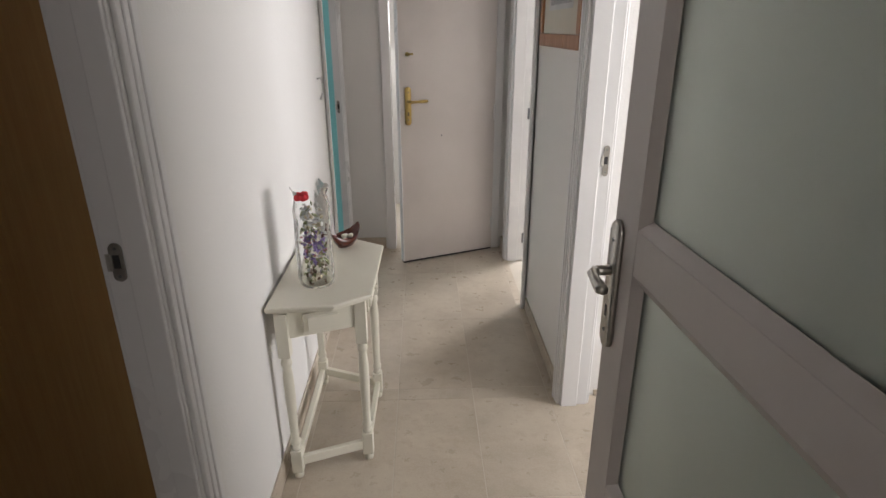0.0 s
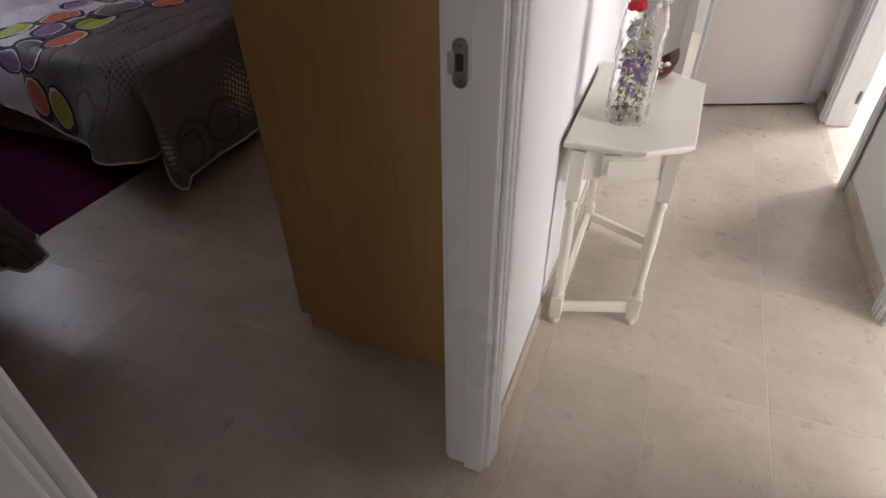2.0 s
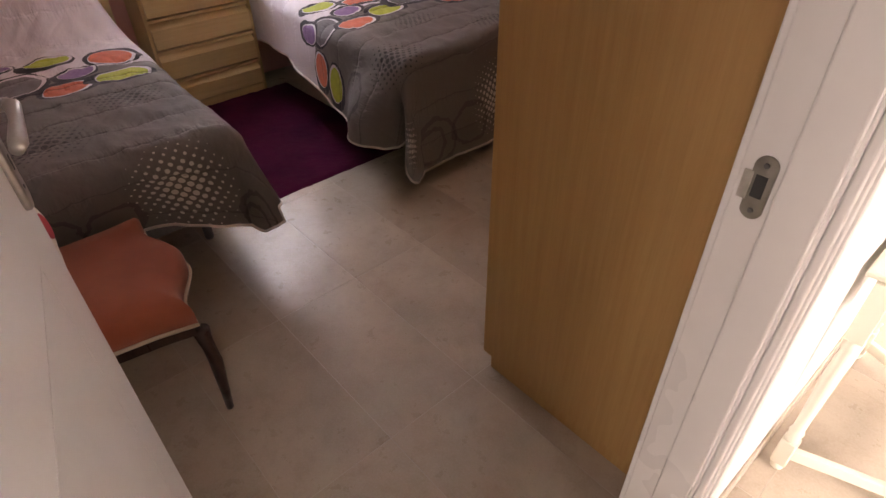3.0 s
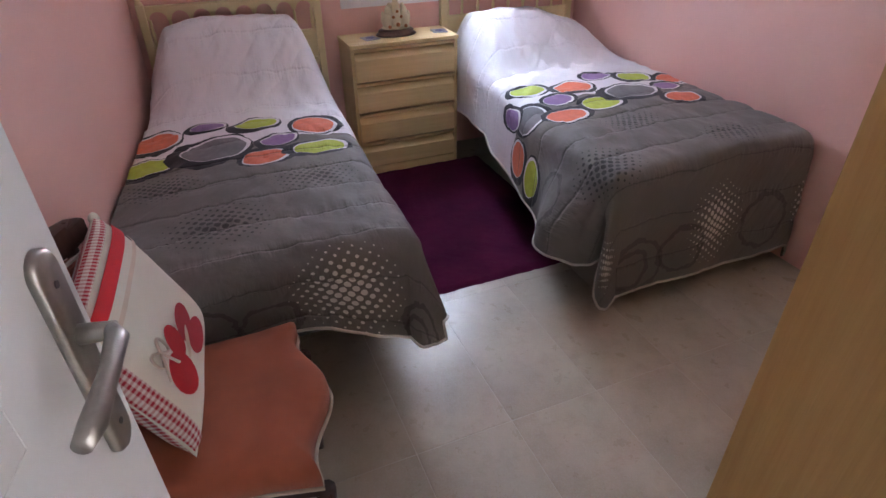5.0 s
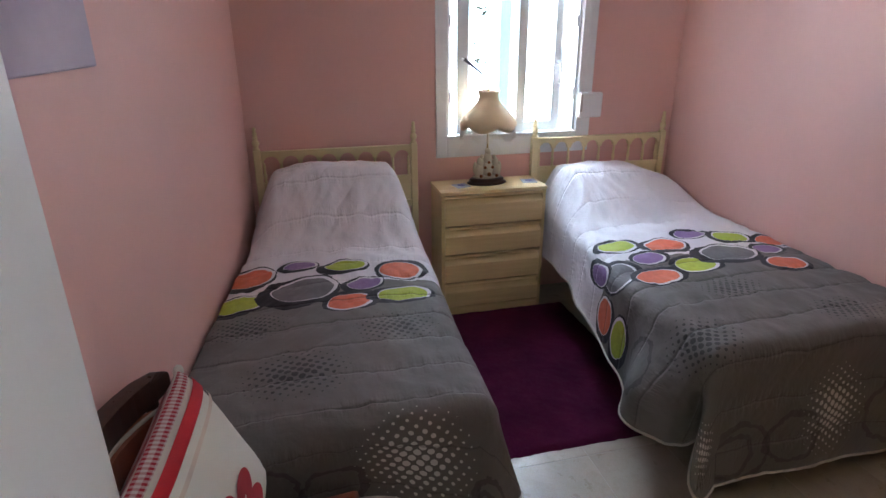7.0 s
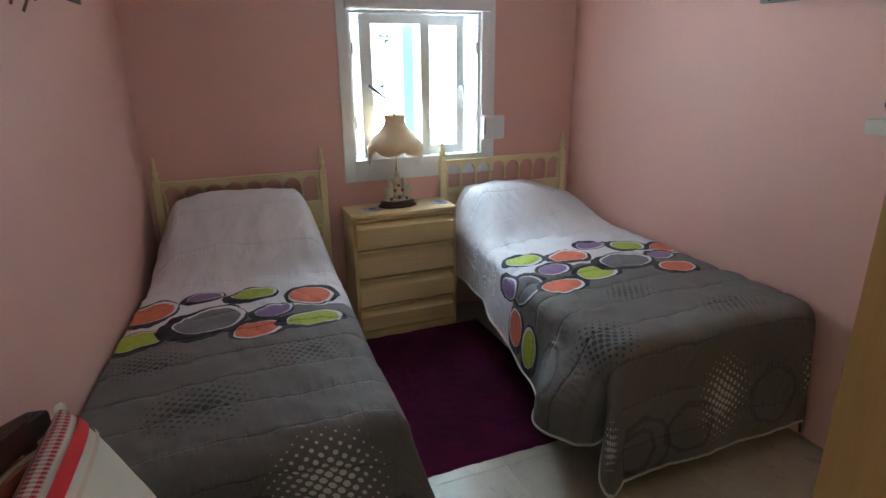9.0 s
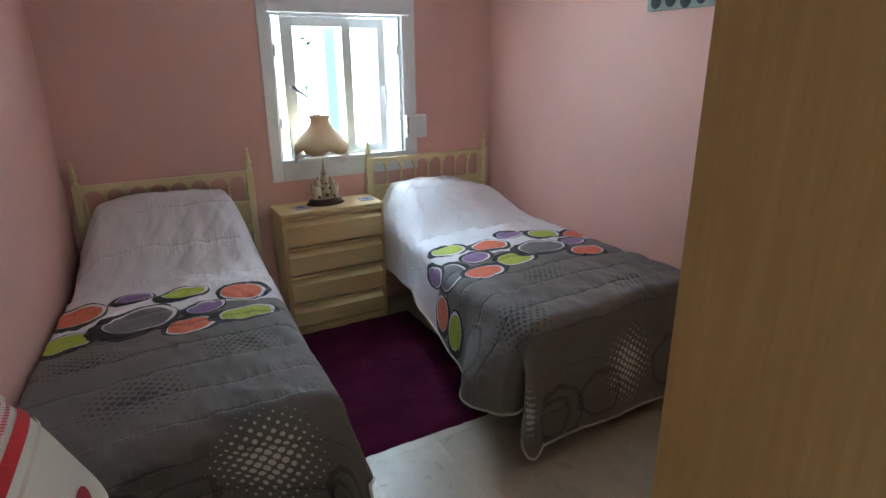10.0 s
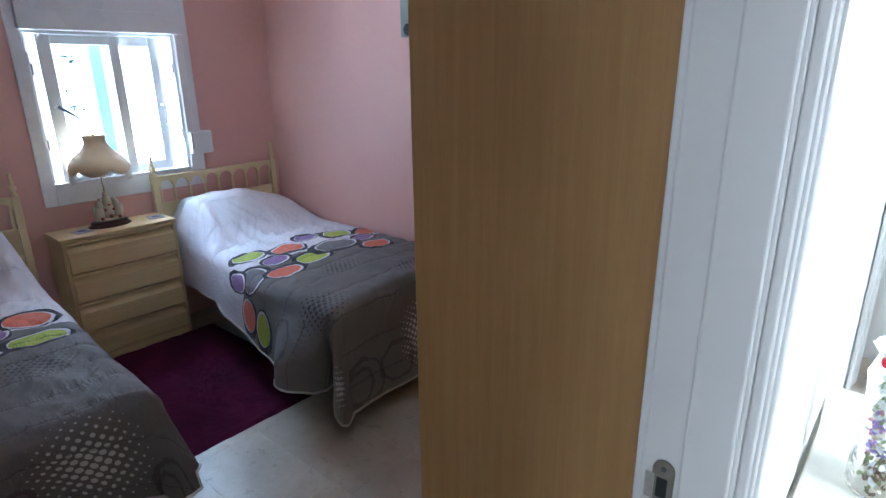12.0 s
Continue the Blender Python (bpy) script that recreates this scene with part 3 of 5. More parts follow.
# ---- doors ----
def lever(parent, at, face, way, drop=0.0, material=None, long=1.0):
    """A long plate with lever; face: +1 or -1, the y side on which it stands; way: the x direction of the lever."""
    material = material or M_STEEL
    x, y, z = at
    f = face
    pts = [(math.cos(a) * 0.021, math.sin(a) * 0.021 + (0.099 if math.sin(a) >= 0 else -0.099)) for a in [2 * math.pi * (k + 0.5) / 28 for k in range(28)]]
    bm = bmesh.new()
    rings = [[bm.verts.new((x + u * s, y + f * d, z - 0.03 + v * (1 - (1 - s) * 0.18))) for u, v in pts] for s, d in ((1, 0), (1, 0.006), (0.86, 0.0095))]
    for p, q in zip(rings, rings[1:]):
        for i in range(28):
            bm.faces.new((p[i], p[(i + 1) % 28], q[(i + 1) % 28], q[i]))
    bm.faces.new(rings[0]), bm.faces.new(rings[-1])
    handle = part("door_handle", bm, material, parent, "brushed steel lever handle on a long plate", True)
    neck = tube([(x, y + f * 0.009, z), (x, y + f * 0.040, z)], [0.010, 0.0085], 14)
    part("neck", neck, material, handle, smooth=True)
    arm = tube([(x, y + f * 0.036, z + 0.002), (x + way * 0.010, y + f * 0.043, z), (x + way * 0.05 * long, y + f * 0.045, z - drop * 0.4), (x + way * 0.10 * long, y + f * 0.043, z - drop), (x + way * 0.122 * long, y + f * 0.041, z - drop)],
               [0.007, 0.0100, 0.0085, 0.0110, 0.008], 14)
    part("lever", arm, material, handle, smooth=True)
    part("keyhole", boxes(((x - 0.004, y + f * 0.0096, z - 0.088), (x + 0.004, y + f * 0.0102, z - 0.066))), M_DARK, handle)
    for dz in (-0.115, 0.056):
        part("screw", tube([(x, y + f * 0.0095, z + dz), (x, y + f * 0.0108, z + dz)], 0.0036, 8), M_DARKMETAL, handle)
    return handle


leaf = thing("bedroom_door", "white painted flush bedroom door standing open against the pink wall", "door", (-0.104, 0.222, 0), -10.4)
bm = box(bmesh.new(), (-0.765, -0.0175, 0.012), (0, 0.0175, 2.015), 0.002)
part("leaf", bm, M_GLOSS, leaf)
for z in (0.16, 1.02, 1.86):
    part("hinge", tube([(0.006, -0.012, z - 0.04), (0.006, -0.012, z + 0.04)], 0.006, 8), M_STEEL, leaf)
grooves = bmesh.new()
for z0, z1 in ((0.18, 0.98), (1.14, 1.86)):
    for a, b in (((-0.61, 0.0176, z0), (-0.605, 0.0184, z1)), ((-0.11, 0.0176, z0), (-0.105, 0.0184, z1)), ((-0.605, 0.0176, z0), (-0.11, 0.0184, z0 + 0.005)), ((-0.605, 0.0176, z1 - 0.005), (-0.11, 0.0184, z1))):
        box(grooves, a, b)
part("moulding", grooves, M_GLOSS, leaf)
lever(leaf, (-0.718, 0.0176, 1.158), 1, 1, 0.012, M_STEEL_DIM)
part("edge_latch", box(bmesh.new(), (-0.7666, -0.010, 1.06), (-0.7652, 0.010, 1.20), 0.0005), M_STEEL, leaf)

# entrance door, ajar
ed = thing("entrance_door", "white painted steel entrance door standing ajar with brass handle", "door", (1.006, 3.925, 0), -158.0)
part("leaf", box(bmesh.new(), (0, -0.022, 0.012), (0.690, 0.022, 1.99), 0.003), M_DOORG, ed)
part("edge_trim", box(bmesh.new(), (0.684, -0.0235, 0.012), (0.6925, 0.0235, 1.99), 0.002), M_GLOSS, ed)
part("bottom_seal", box(bmesh.new(), (0.003, -0.024, 0.002), (0.689, 0.024, 0.0115), 0.002), M_DARK, ed)
bh = lever(ed, (0.633, 0.0225, 1.10), 1, -1, 0.0, M_BRASS)
bh["label"] = "brass lever handle on a long brass plate"
part("lock_cylinder", tube([(0.633, 0.0225, 1.385), (0.633, 0.040, 1.385)], [0.012, 0.011], 12), M_BRASS, ed, smooth=True)
part("bolt_knob", tube([(0.633, 0.040, 1.385), (0.598, 0.042, 1.385)], [0.005, 0.006], 10), M_BRASS, ed, smooth=True)
part("peephole_screw", tube([(0.40, 0.0225, 0.87), (0.40, 0.026, 0.87)], 0.005, 10), M_DARKMETAL, ed)
for z in (0.2, 1.0, 1.75):
    part("hinge", tube([(0.004, 0.024, z - 0.05), (0.004, 0.024, z + 0.05)], 0.008, 10), M_GLOSS, ed)

# glazed living room door
gd = thing("glazed_door", "off-white painted door with frosted glass panes standing open", "door", (0.897, 0.088, 0), 92.6)
W = 0.775
for n, a, b in (("stile", (W - 0.092, -0.0175, 0.01), (W, 0.0175, 2.02)), ("stile", (0, -0.0175, 0.01), (0.105, 0.0175, 2.02)),
                ("rail", (0.105, -0.0175, 1.165), (W - 0.092, 0.0175, 1.240)), ("rail", (0.105, -0.0175, 0.655), (W - 0.092, 0.0175, 0.735)), ("rail", (0.105, -0.0175, 0.01), (W - 0.092, 0.0175, 0.22)), ("rail", (0.105, -0.0175, 1.91), (W - 0.092, 0.0175, 2.02))):
    part(n, box(bmesh.new(), a, b, 0.0015), M_DOORG, gd)
for z0, z1 in ((0.22, 0.655), (0.735, 1.165), (1.240, 1.91)):
    part("pane", boxes(((0.102, -0.003, z0 - 0.003), (W - 0.102, 0.003, z1 + 0.003))), M_FROST, gd, "frosted glass pane")
    for f in (-1, 1):
        a, b, d, w = 0.105, W - 0.092, f * 0.0165, 0.020
        ring = [((a, z0), (b, z0), (b, z1), (a, z1)), ((a + w, z0 + w), (b - w, z0 + w), (b - w, z1 - w), (a + w, z1 - w))]
        bm = bmesh.new()
        rows = [[bm.verts.new((x, y, z)) for x, z in q] for q, y in ((ring[0], d), (ring[1], f * 0.0045), (ring[1], f * 0.0032), (ring[0], f * 0.0032))]
        for k in range(4):
            for i in range(4):
                bm.faces.new((rows[k][i], rows[k][(i + 1) % 4], rows[(k + 1) % 4][(i + 1) % 4], rows[(k + 1) % 4][i]))
        part("glazing_bead", bm, M_DOORG, gd)
lever(gd, (W - 0.024, 0.0176, 1.145), 1, -1, 0.01, None, 0.5)

# ---- bedroom window ----
win = thing("window_1", "white plastic bedroom window with two narrow sashes and a roller shutter box", "window")
win["kind"] = "structure"
X = BACK
surround = bmesh.new()
for a, b in (((X, 1.298, 0.885), (X + 0.012, 1.362, 2.42)), ((X, 2.157, 0.885), (X + 0.012, 2.245, 2.42)), ((X, 1.3625, 0.885), (X + 0.012, 2.1565, 1.002)), ((X, 1.3625, 1.90), (X + 0.012, 2.1565, 2.42))):
    box(surround, a, b, 0.002, 1)
part("surround", surround, M_PVC, win)
part("shutter_box", box(bmesh.new(), (X + 0.002, 1.345, 1.817), (X + 0.045, 2.200, 2.08), 0.004), M_PVC, win)
part("shutter_lid", box(bmesh.new(), (X + 0.045, 1.36, 1.93), (X + 0.052, 2.185, 2.06), 0.002), M_PVC, win)
part("window_sill", box(bmesh.new(), (X - 0.20, 1.362, 1.0005), (X + 0.022, 2.157, 1.010), 0.003), M_PVC, win)
for a, b in (((X - 0.199, 1.3602, 1.011), (X + 0.001, 1.3622, 1.8190)), ((X - 0.199, 2.1566, 1.011), (X + 0.001, 2.1588, 1.8190)), ((X - 0.199, 1.363, 1.8172), (X + 0.0015, 2.156, 1.8194))):
    part("reveal_lining", boxes((a, b)), M_PVC, win)
frame_x = (X - 0.055, X - 0.010)
for a, b in (((frame_x[0], 1.3605, 1.010), (frame_x[1], 1.3785, 1.8195)), ((frame_x[0], 2.138, 1.010), (frame_x[1], 2.1585, 1.8195)), ((frame_x[0], 1.379, 1.800), (frame_x[1], 2.1375, 1.8195))):
    part("window_frame", box(bmesh.new(), a, b, 0.002), M_PVC, win)
for z in (1.22, 1.62):
    part("hinge", box(bmesh.new(), (X - 0.04, 1.3785, z - 0.03), (X - 0.012, 1.388, z + 0.03), 0.002), M_DARKMETAL, win)
    part("hinge", box(bmesh.new(), (X - 0.04, 2.128, z - 0.03), (X - 0.012, 2.1375, z + 0.03), 0.002), M_STEEL, win)


def sash(y0, y1, x0, x1, bars):
    s = part("sash", boxes(((x0, y0, 1.012), (x1, y0 + bars[0], 1.798)), ((x0, y1 - bars[1], 1.012), (x1, y1, 1.798)),
                           ((x0, y0 + bars[0], 1.012), (x1, y1 - bars[1], 1.012 + bars[2])), ((x0, y0 + bars[0], 1.798 - bars[3]), (x1, y1 - bars[1], 1.798)), bevel=0.0015), M_PVC, win)
    p = part("pane", boxes((((x0 + x1) / 2 - 0.002, y0 + bars[0] - 0.004, 1.012 + bars[2] - 0.004), ((x0 + x1) / 2 + 0.002, y1 - bars[1] + 0.004, 1.798 - bars[3] + 0.004))), M_CLEAR, s, "clear glass pane")
    p.visible_shadow = False
    return s


s1 = sash(1.423, 1.834, X - 0.050, X - 0.012, (0.068, 0.054, 0.020, 0.050))
s2 = sash(1.822, 2.070, X - 0.095, X - 0.056, (0.008, 0.050, 0.050, 0.054))
for y, z, parent, way in ((1.456, 1.425, s1, 1), (2.048, 1.40, s2, 0)):
    h = part("window_handle", tube([(X - 0.012, y, z), (X + 0.022, y, z)] if way else [(X - 0.056, y, z), (X - 0.022, y, z)], 0.009, 10), M_PVC, parent, smooth=True)
    bx = X + 0.022 if way else X - 0.022
    pts = [(bx, y, z), (bx + 0.008, y + 0.05, z - 0.038), (bx + 0.008, y + 0.102, z - 0.080)] if way else [(bx, y, z + 0.01), (bx + 0.004, y + 0.004, z - 0.05), (bx, y, z - 0.12)]
    part("grip", tube(pts, [0.010, 0.008, 0.005], 10), M_DARKMETAL if way else M_PVC, h, smooth=True)
part("outer_blind_edge", box(bmesh.new(), (X - 0.19, 1.725, 1.015), (X - 0.165, 1.790, 1.815), 0.002), M_TEALP, win)

strapb = thing("shutter_strap_winder", "white plastic strap winder box with pale strap beside the window", "strap winder")
part("strap", boxes(((X + 0.0125, 2.200, 1.228), (X + 0.0140, 2.214, 1.93))), M_PVC, strapb)
part("winder_box", box(bmesh.new(), (X + 0.0125, 2.155, 1.085), (X + 0.045, 2.305, 1.232), 0.014, 4), M_PVC, strapb)
part("slot_plate", box(bmesh.new(), (X + 0.045, 2.157, 1.12), (X + 0.049, 2.172, 1.22), 0.001), M_STEEL, strapb)

plant = thing("climbing_plant", "thin dark green climbing plant twigs outside the window", "plant")
rnd = random.Random(5)
part("stem", tube([(X - 0.150, 1.61 + 0.022 * math.sin(k * 1.3), 1.0105 + k * 0.068) for k in range(12)], 0.0013, 5), M_LEAF, plant)
for k in range(26):
    c = Vector((X - 0.150 + rnd.uniform(-0.006, 0.006), 1.60 + rnd.uniform(-0.045, 0.045), rnd.choice((1.40, 1.66, 1.68, 1.70, 1.50, 1.13, 1.25)) + rnd.uniform(-0.02, 0.02)))
    a = Vector((0.003, rnd.uniform(-1, 1), rnd.uniform(-0.5, 0.5))).normalized() * rnd.uniform(0.010, 0.022)
    b = a.cross(Vector((1, 0, 0.2))) * 0.42
    bm = bmesh.new()
    v = [bm.verts.new(c + d) for d in (-a, -b, a, b)]
    t = [bm.verts.new(c + d + Vector((0.001, 0, 0))) for d in (-a, -b, a, b)]
    bm.faces.new(v), bm.faces.new(t[::-1])
    for i in range(4):
        bm.faces.new((v[i], v[(i + 1) % 4], t[(i + 1) % 4], t[i]))
    part("leaf", bm, M_LEAF, plant)


# ---- beds ----
def smooth(a, b, x):
    t = min(1, max(0, (x - a) / (b - a)))
    return t * t * (3 - 2 * t)


def headboard(name, y0, y1, label):
    hb = thing(name, label, "headboard", group="spindled headboards behind the beds")
    x0, x1 = -3.588, -3.550
    for y in (y0, y1):
        post = part("post", box(bmesh.new(), (x0, y - 0.019, 0), (x1, y + 0.019, 0.985), 0.004), M_HEAD, hb)
        prof = [(0.018, 0.985), (0.018, 0.993), (0.010, 0.999), (0.015, 1.008), (0.0205, 1.020), (0.016, 1.034), (0.009, 1.042), (0.015, 1.048), (0.015, 1.053), (0.008, 1.060), (0.0125, 1.072), (0.007, 1.084), (0.0105, 1.093), (0.008, 1.101), (0.001, 1.106)]
        part("finial", turned(prof, ((x0 + x1) / 2, y, 0), 14), M_HEAD, post, smooth=True)
    n = 8
    a, b = y0 + 0.019, y1 - 0.019
    w = (b - a) / n
    r = w * 0.40
    low = [(a, 0.912)]
    for k in range(n):
        c = a + (k + 0.5) * w
        low += [(c + r * math.cos(t), 0.912 + 0.038 * math.sin(t)) for t in [math.pi - math.pi * i / 10 for i in range(11)]]
    low += [(b, 0.912)]
    bm = bmesh.new()
    rows = [[bm.verts.new((x, y, zz)) for y, z in low for zz in (z if up == 0 else 0.966,)] for x, up in ((x1 - 0.008, 0), (x1 - 0.008, 1), (x0 + 0.010, 1), (x0 + 0.010, 0))]
    for q in range(4):
        p, t = rows[q], rows[(q + 1) % 4]
        for i in range(len(low) - 1):
            bm.faces.new((p[i], p[i + 1], t[i + 1], t[i]))
    bm.faces.new([row[0] for row in rows]), bm.faces.new([row[-1] for row in rows])
    part("arched_rail", bm, M_HEAD, hb)
    part("cap_rail", box(bmesh.new(), (x0 + 0.006, a, 0.9665), (x1 - 0.003, b, 0.978), 0.003), M_HEAD, hb)
    part("lower_rail", box(bmesh.new(), (x0 + 0.010, a, 0.778), (x1 - 0.008, b, 0.806), 0.003), M_HEAD, hb)
    part("bottom_rail", box(bmesh.new(), (x0 + 0.010, a, 0.62), (x1 - 0.008, b, 0.66), 0.003), M_HEAD, hb)
    part("panel", box(bmesh.new(), (x0 + 0.016, a, 0.6605), (x1 - 0.018, b, 0.7775), 0.001), M_HEAD, hb)
    prof = [(0.0085, 0), (0.010, 0.007), (0.006, 0.013), (0.0095, 0.032), (0.0105, 0.044), (0.0055, 0.058), (0.0095, 0.064), (0.0055, 0.070), (0.0085, 0.086), (0.0055, 0.102), (0.009, 0.1055)]
    for k in range(n + 1):
        y = min(max(a + k * w, a + 0.012), b - 0.012)
        part("spindle", turned(prof, ((x0 + x1) / 2, y, 0.8062), 8), M_HEAD, hb, smooth=True)
    return hb


headboard("headboard", 0.318, 1.162, "cream lacquered wooden headboard with arched spindles on the narrow bed")
headboard("headboard", 1.890, 2.738, "cream lacquered wooden headboard with arched spindles beside the chest of drawers")


def bed(name, y0, y1, xf, label, inset, leg_in, group="single beds with patchwork quilts"):
    y0, y1 = y0 + inset[0], y1 - inset[1]
    b = thing(name, label, "bed", group=group)
    part("base", box(bmesh.new(), (-3.545, y0 + 0.02, 0.27), (xf - 0.06, y1 - 0.02, 0.33), 0.006), M_DARKMETAL, b)
    part("mattress", box(bmesh.new(), (-3.545, y0 + 0.015, 0.331), (xf - 0.045, y1 - 0.015, 0.555), 0.04, 3), M_MATT, b)
    for x in (-3.40, xf - leg_in):
        for y in (y0 + 0.09, y1 - 0.09):
            part("leg", turned([(0.017, 0), (0.019, 0.01), (0.022, 0.27)], (x, y, 0), 12), M_DARKMETAL, b, smooth=True)
    part("pillow", boxes(((-3.50, y0 + 0.08, 0.556), (-3.20, y1 - 0.08, 0.68)), bevel=0.05), M_CANVAS, b)
    return b


def quilt(name, y0, y1, xf, side, foot_drop, side_drop, material, label, seed, R=0.055, round_by=4.0, taper=0.0, shift=0.0, lean=0.0, notch=0.0, flare=0.10, crest=0.24, peak=0.5, droop=0.0, widen=0.0, head_drop=None, fold=0.0):
    """side: +1 hangs past y1, -1 past y0; the other long edge is tucked along the wall."""
    q = thing(name, label, "quilt", group="patchwork quilts on the single beds")
    top = 0.598
    x_head = -3.53
    tuck = 0.13
    free = y1 if side > 0 else y0
    wallside = y0 if side > 0 else y1
    us = [x_head + (xf + foot_drop - x_head) * i / 190 for i in range(191)]
    vs = [(-tuck + (abs(y1 - y0) + tuck + side_drop) * j / 110) for j in range(111)]
    bm = bmesh.new()
    uv = bm.loops.layers.uv.new("UVMap")
    grid, tex = [], []

    def fall(d, flare=0.07):
        """Outward and downward way of cloth d past an edge that is rounded by R."""
        t = d / R
        if t < math.pi / 2:
            return R * math.sin(t), R * (1 - math.cos(t))
        rest = d - R * math.pi / 2
        return R + rest * flare, R + rest * math.sqrt(1 - flare * flare)
    for x in us:
        row = []
        for v in vs:
            base = wallside - side * shift * smooth(-3.4, -1.8, x)
            flat_y = base + side * v
            wide = abs(y1 - y0) - taper * (1 - smooth(-3.3, -2.2, x)) + widen * smooth(-3.4, -1.8, x)
            if head_drop is not None and v > wide:
                v = wide + (v - wide) * (head_drop + (1 - head_drop) * smooth(-3.1, -1.95, x))
            ex = max(0.0, x - (xf - R))
            ey = max(0.0, v - (wide - R))
            ew = max(0.0, -v)
            fe, se = foot_drop + R, side_drop + R
            a, b = ex / fe, ey / se
            if a > 0 and b > 0:
                k = max(a, b) / (a ** round_by + b ** round_by) ** (1 / round_by)
                ex, ey = ex * k, ey * k
            u0, v0 = x - max(0.0, x - (xf - R)) + ex, v - max(0.0, v - (wide - R)) + ey
            ex *= 1 - lean * (1 - smooth(0.50, 1.0, v / wide))
            tex.append((u0, v0))
            n1 = noise.noise(Vector((x * 2.1 + seed, v * 2.7, seed)))
            n2 = noise.noise(Vector((x * 7 + seed, v * 6, 1.3 * seed)))
            seam = abs(math.sin(math.pi * ((x + 0.03 * n1 + 5.0) / 0.172)))
            puff = 0.011 * (seam ** 0.32) * (0.4 + 0.6 * smooth(-3.0, -2.7, x))
            z = top + puff + 0.012 * n1 + 0.006 * n2
            z += 0.020 * math.sin(math.pi * min(1, max(0, v / wide)))
            across = smooth(-0.05, 0.13, v) * smooth(-0.03, 0.13, wide - v)
            swell = smooth(x_head - 0.20, x_head + 0.03, x) * (1 - smooth(-3.38, -2.90, x))
            lay = (v / wide - peak) / max(peak, 1 - peak)
            z += crest * swell * across * (1 - droop * lay * lay) + 0.010 * n2 * swell
            wr = noise.noise(Vector((x * 5 + v * 9 + seed, v * 3 - x * 2, 4.2)))
            crease = 0.5 - abs(noise.noise(Vector((x * 3.2 + v * 3 + seed, v * 6 - x * 3, 1.7))))
            crease2 = 0.5 - abs(noise.noise(Vector((x * 8 - v * 4, v * 9 + x * 2 + seed, 5.1))))
            pale = 1 - smooth(-2.75, -2.5, x)
            z += (0.008 * wr + 0.020 * (crease - 0.35)) * pale * (0.3 + 0.7 * smooth(-3.40, -3.20, x)) + 0.009 * (crease2 - 0.35) + 0.010 * max(0.0, 0.5 - 2.2 * abs(noise.noise(Vector((x * 4 + seed, v * 17 + 2.5 * n1, 8.0))))) * (1 - seam ** 2) + 0.012 * (crease - 0.35) * (1 - pale)
            dx, dv = x + 3.50, v / wide - peak * 1.15
            fan, reach = math.atan2(dv, dx), math.hypot(dx, dv)
            z += 0.022 * (0.15 - abs(noise.noise(Vector((fan * 4.5, reach * 1.5 + seed, 2.2))))) * smooth(0.18, 0.40, reach) * (1 - smooth(0.55, 0.85, reach)) * across
            px, py = x, flat_y
            d = math.hypot(ex, ey)
            if d > 0:
                cx, cy = ex / math.hypot(ex, ey), ey / math.hypot(ex, ey)
                ang = math.atan2(ey, ex)
                out, down = fall(d, 0.07 + flare * math.sin(2 * ang))
                tuck_in = notch * math.exp(-((ang - 1.12) / 0.20) ** 2) * smooth(0.12, 0.40, d)
                out, down = out - tuck_in * 0.8, down * (1 - tuck_in * 1.2)
                along = x if ey > ex else v
                wave = math.sin(along * 17 + seed) * 0.5 + math.sin(along * 9.3 + 2 * seed) * 0.5
                hang = smooth(0.08, 0.35, d)
                cone = math.sin(2 * ang)
                out += hang * (0.012 * wave * (1 - cone) + 0.012 * cone * math.sin(ang * 5 + seed))
                if fold and ey > 0:
                    near = abs(x - (xf - 0.19)) / 0.16 if ex <= 0 else 0.81 + (math.pi / 2 - ang) / 0.25
                    bulge = math.exp(-near * near) * smooth(0.05, 0.34, d)
                    out, down = out + fold * bulge, down * (1 - 0.10 * bulge)
                bx = min(x, xf - R)
                by = min(v, wide - R)
                px = bx + cx * out
                py = base + side * (by + cy * out)
                z = z - down + hang * (puff * -0.8)
                px += hang * 0.010 * (seam ** 0.6) * cx
            if ew > 0:
                z = z - ew
                py = base - side * 0.004 + side * 0.010 * (1 - smooth(0, 0.03, ew))
                if ex > 0:
                    out, down = fall(ex)
                    px = xf - R + out
            row.append(bm.verts.new((px, py, max(z, 0.03))))
        grid.append(row)
    for i in range(len(us) - 1):
        for j in range(len(vs) - 1):
            f = bm.faces.new((grid[i][j], grid[i + 1][j], grid[i + 1][j + 1], grid[i][j + 1]))
            f.smooth = True
            for loop, (a, b) in zip(f.loops, ((i, j), (i + 1, j), (i + 1, j + 1), (i, j + 1))):
                p = tex[a * len(vs) + b]
                loop[uv].uv = (p[0], wallside + side * p[1])
    rim = [grid[i][-1].co.copy() for i in range(0, len(us))] + [grid[-1][j].co.copy() for j in range(len(vs) - 2, -1, -1)]
    me = bpy.data.meshes.new("cover")
    bm.to_mesh(me)
    bm.free()
    me.materials.append(material)
    cover = new("cover", me)
    cover.parent = q
    thick = cover.modifiers.new("thick", "SOLIDIFY")
    thick.thickness, thick.offset = 0.014, -1.0 if side > 0 else 1.0
    clean = [rim[0]]
    for p in rim[1:]:
        if (p - clean[-1]).length > 0.006:
            clean.append(p)
    part("piping", tube(clean, 0.0055, 6), M_HEM, q, "cream corded piping", True)
    return q


bed("bed", 0.265, 1.150, -1.70, "narrow single bed with dark metal legs beside the pink wall", (0.0, 0.15), 0.34)
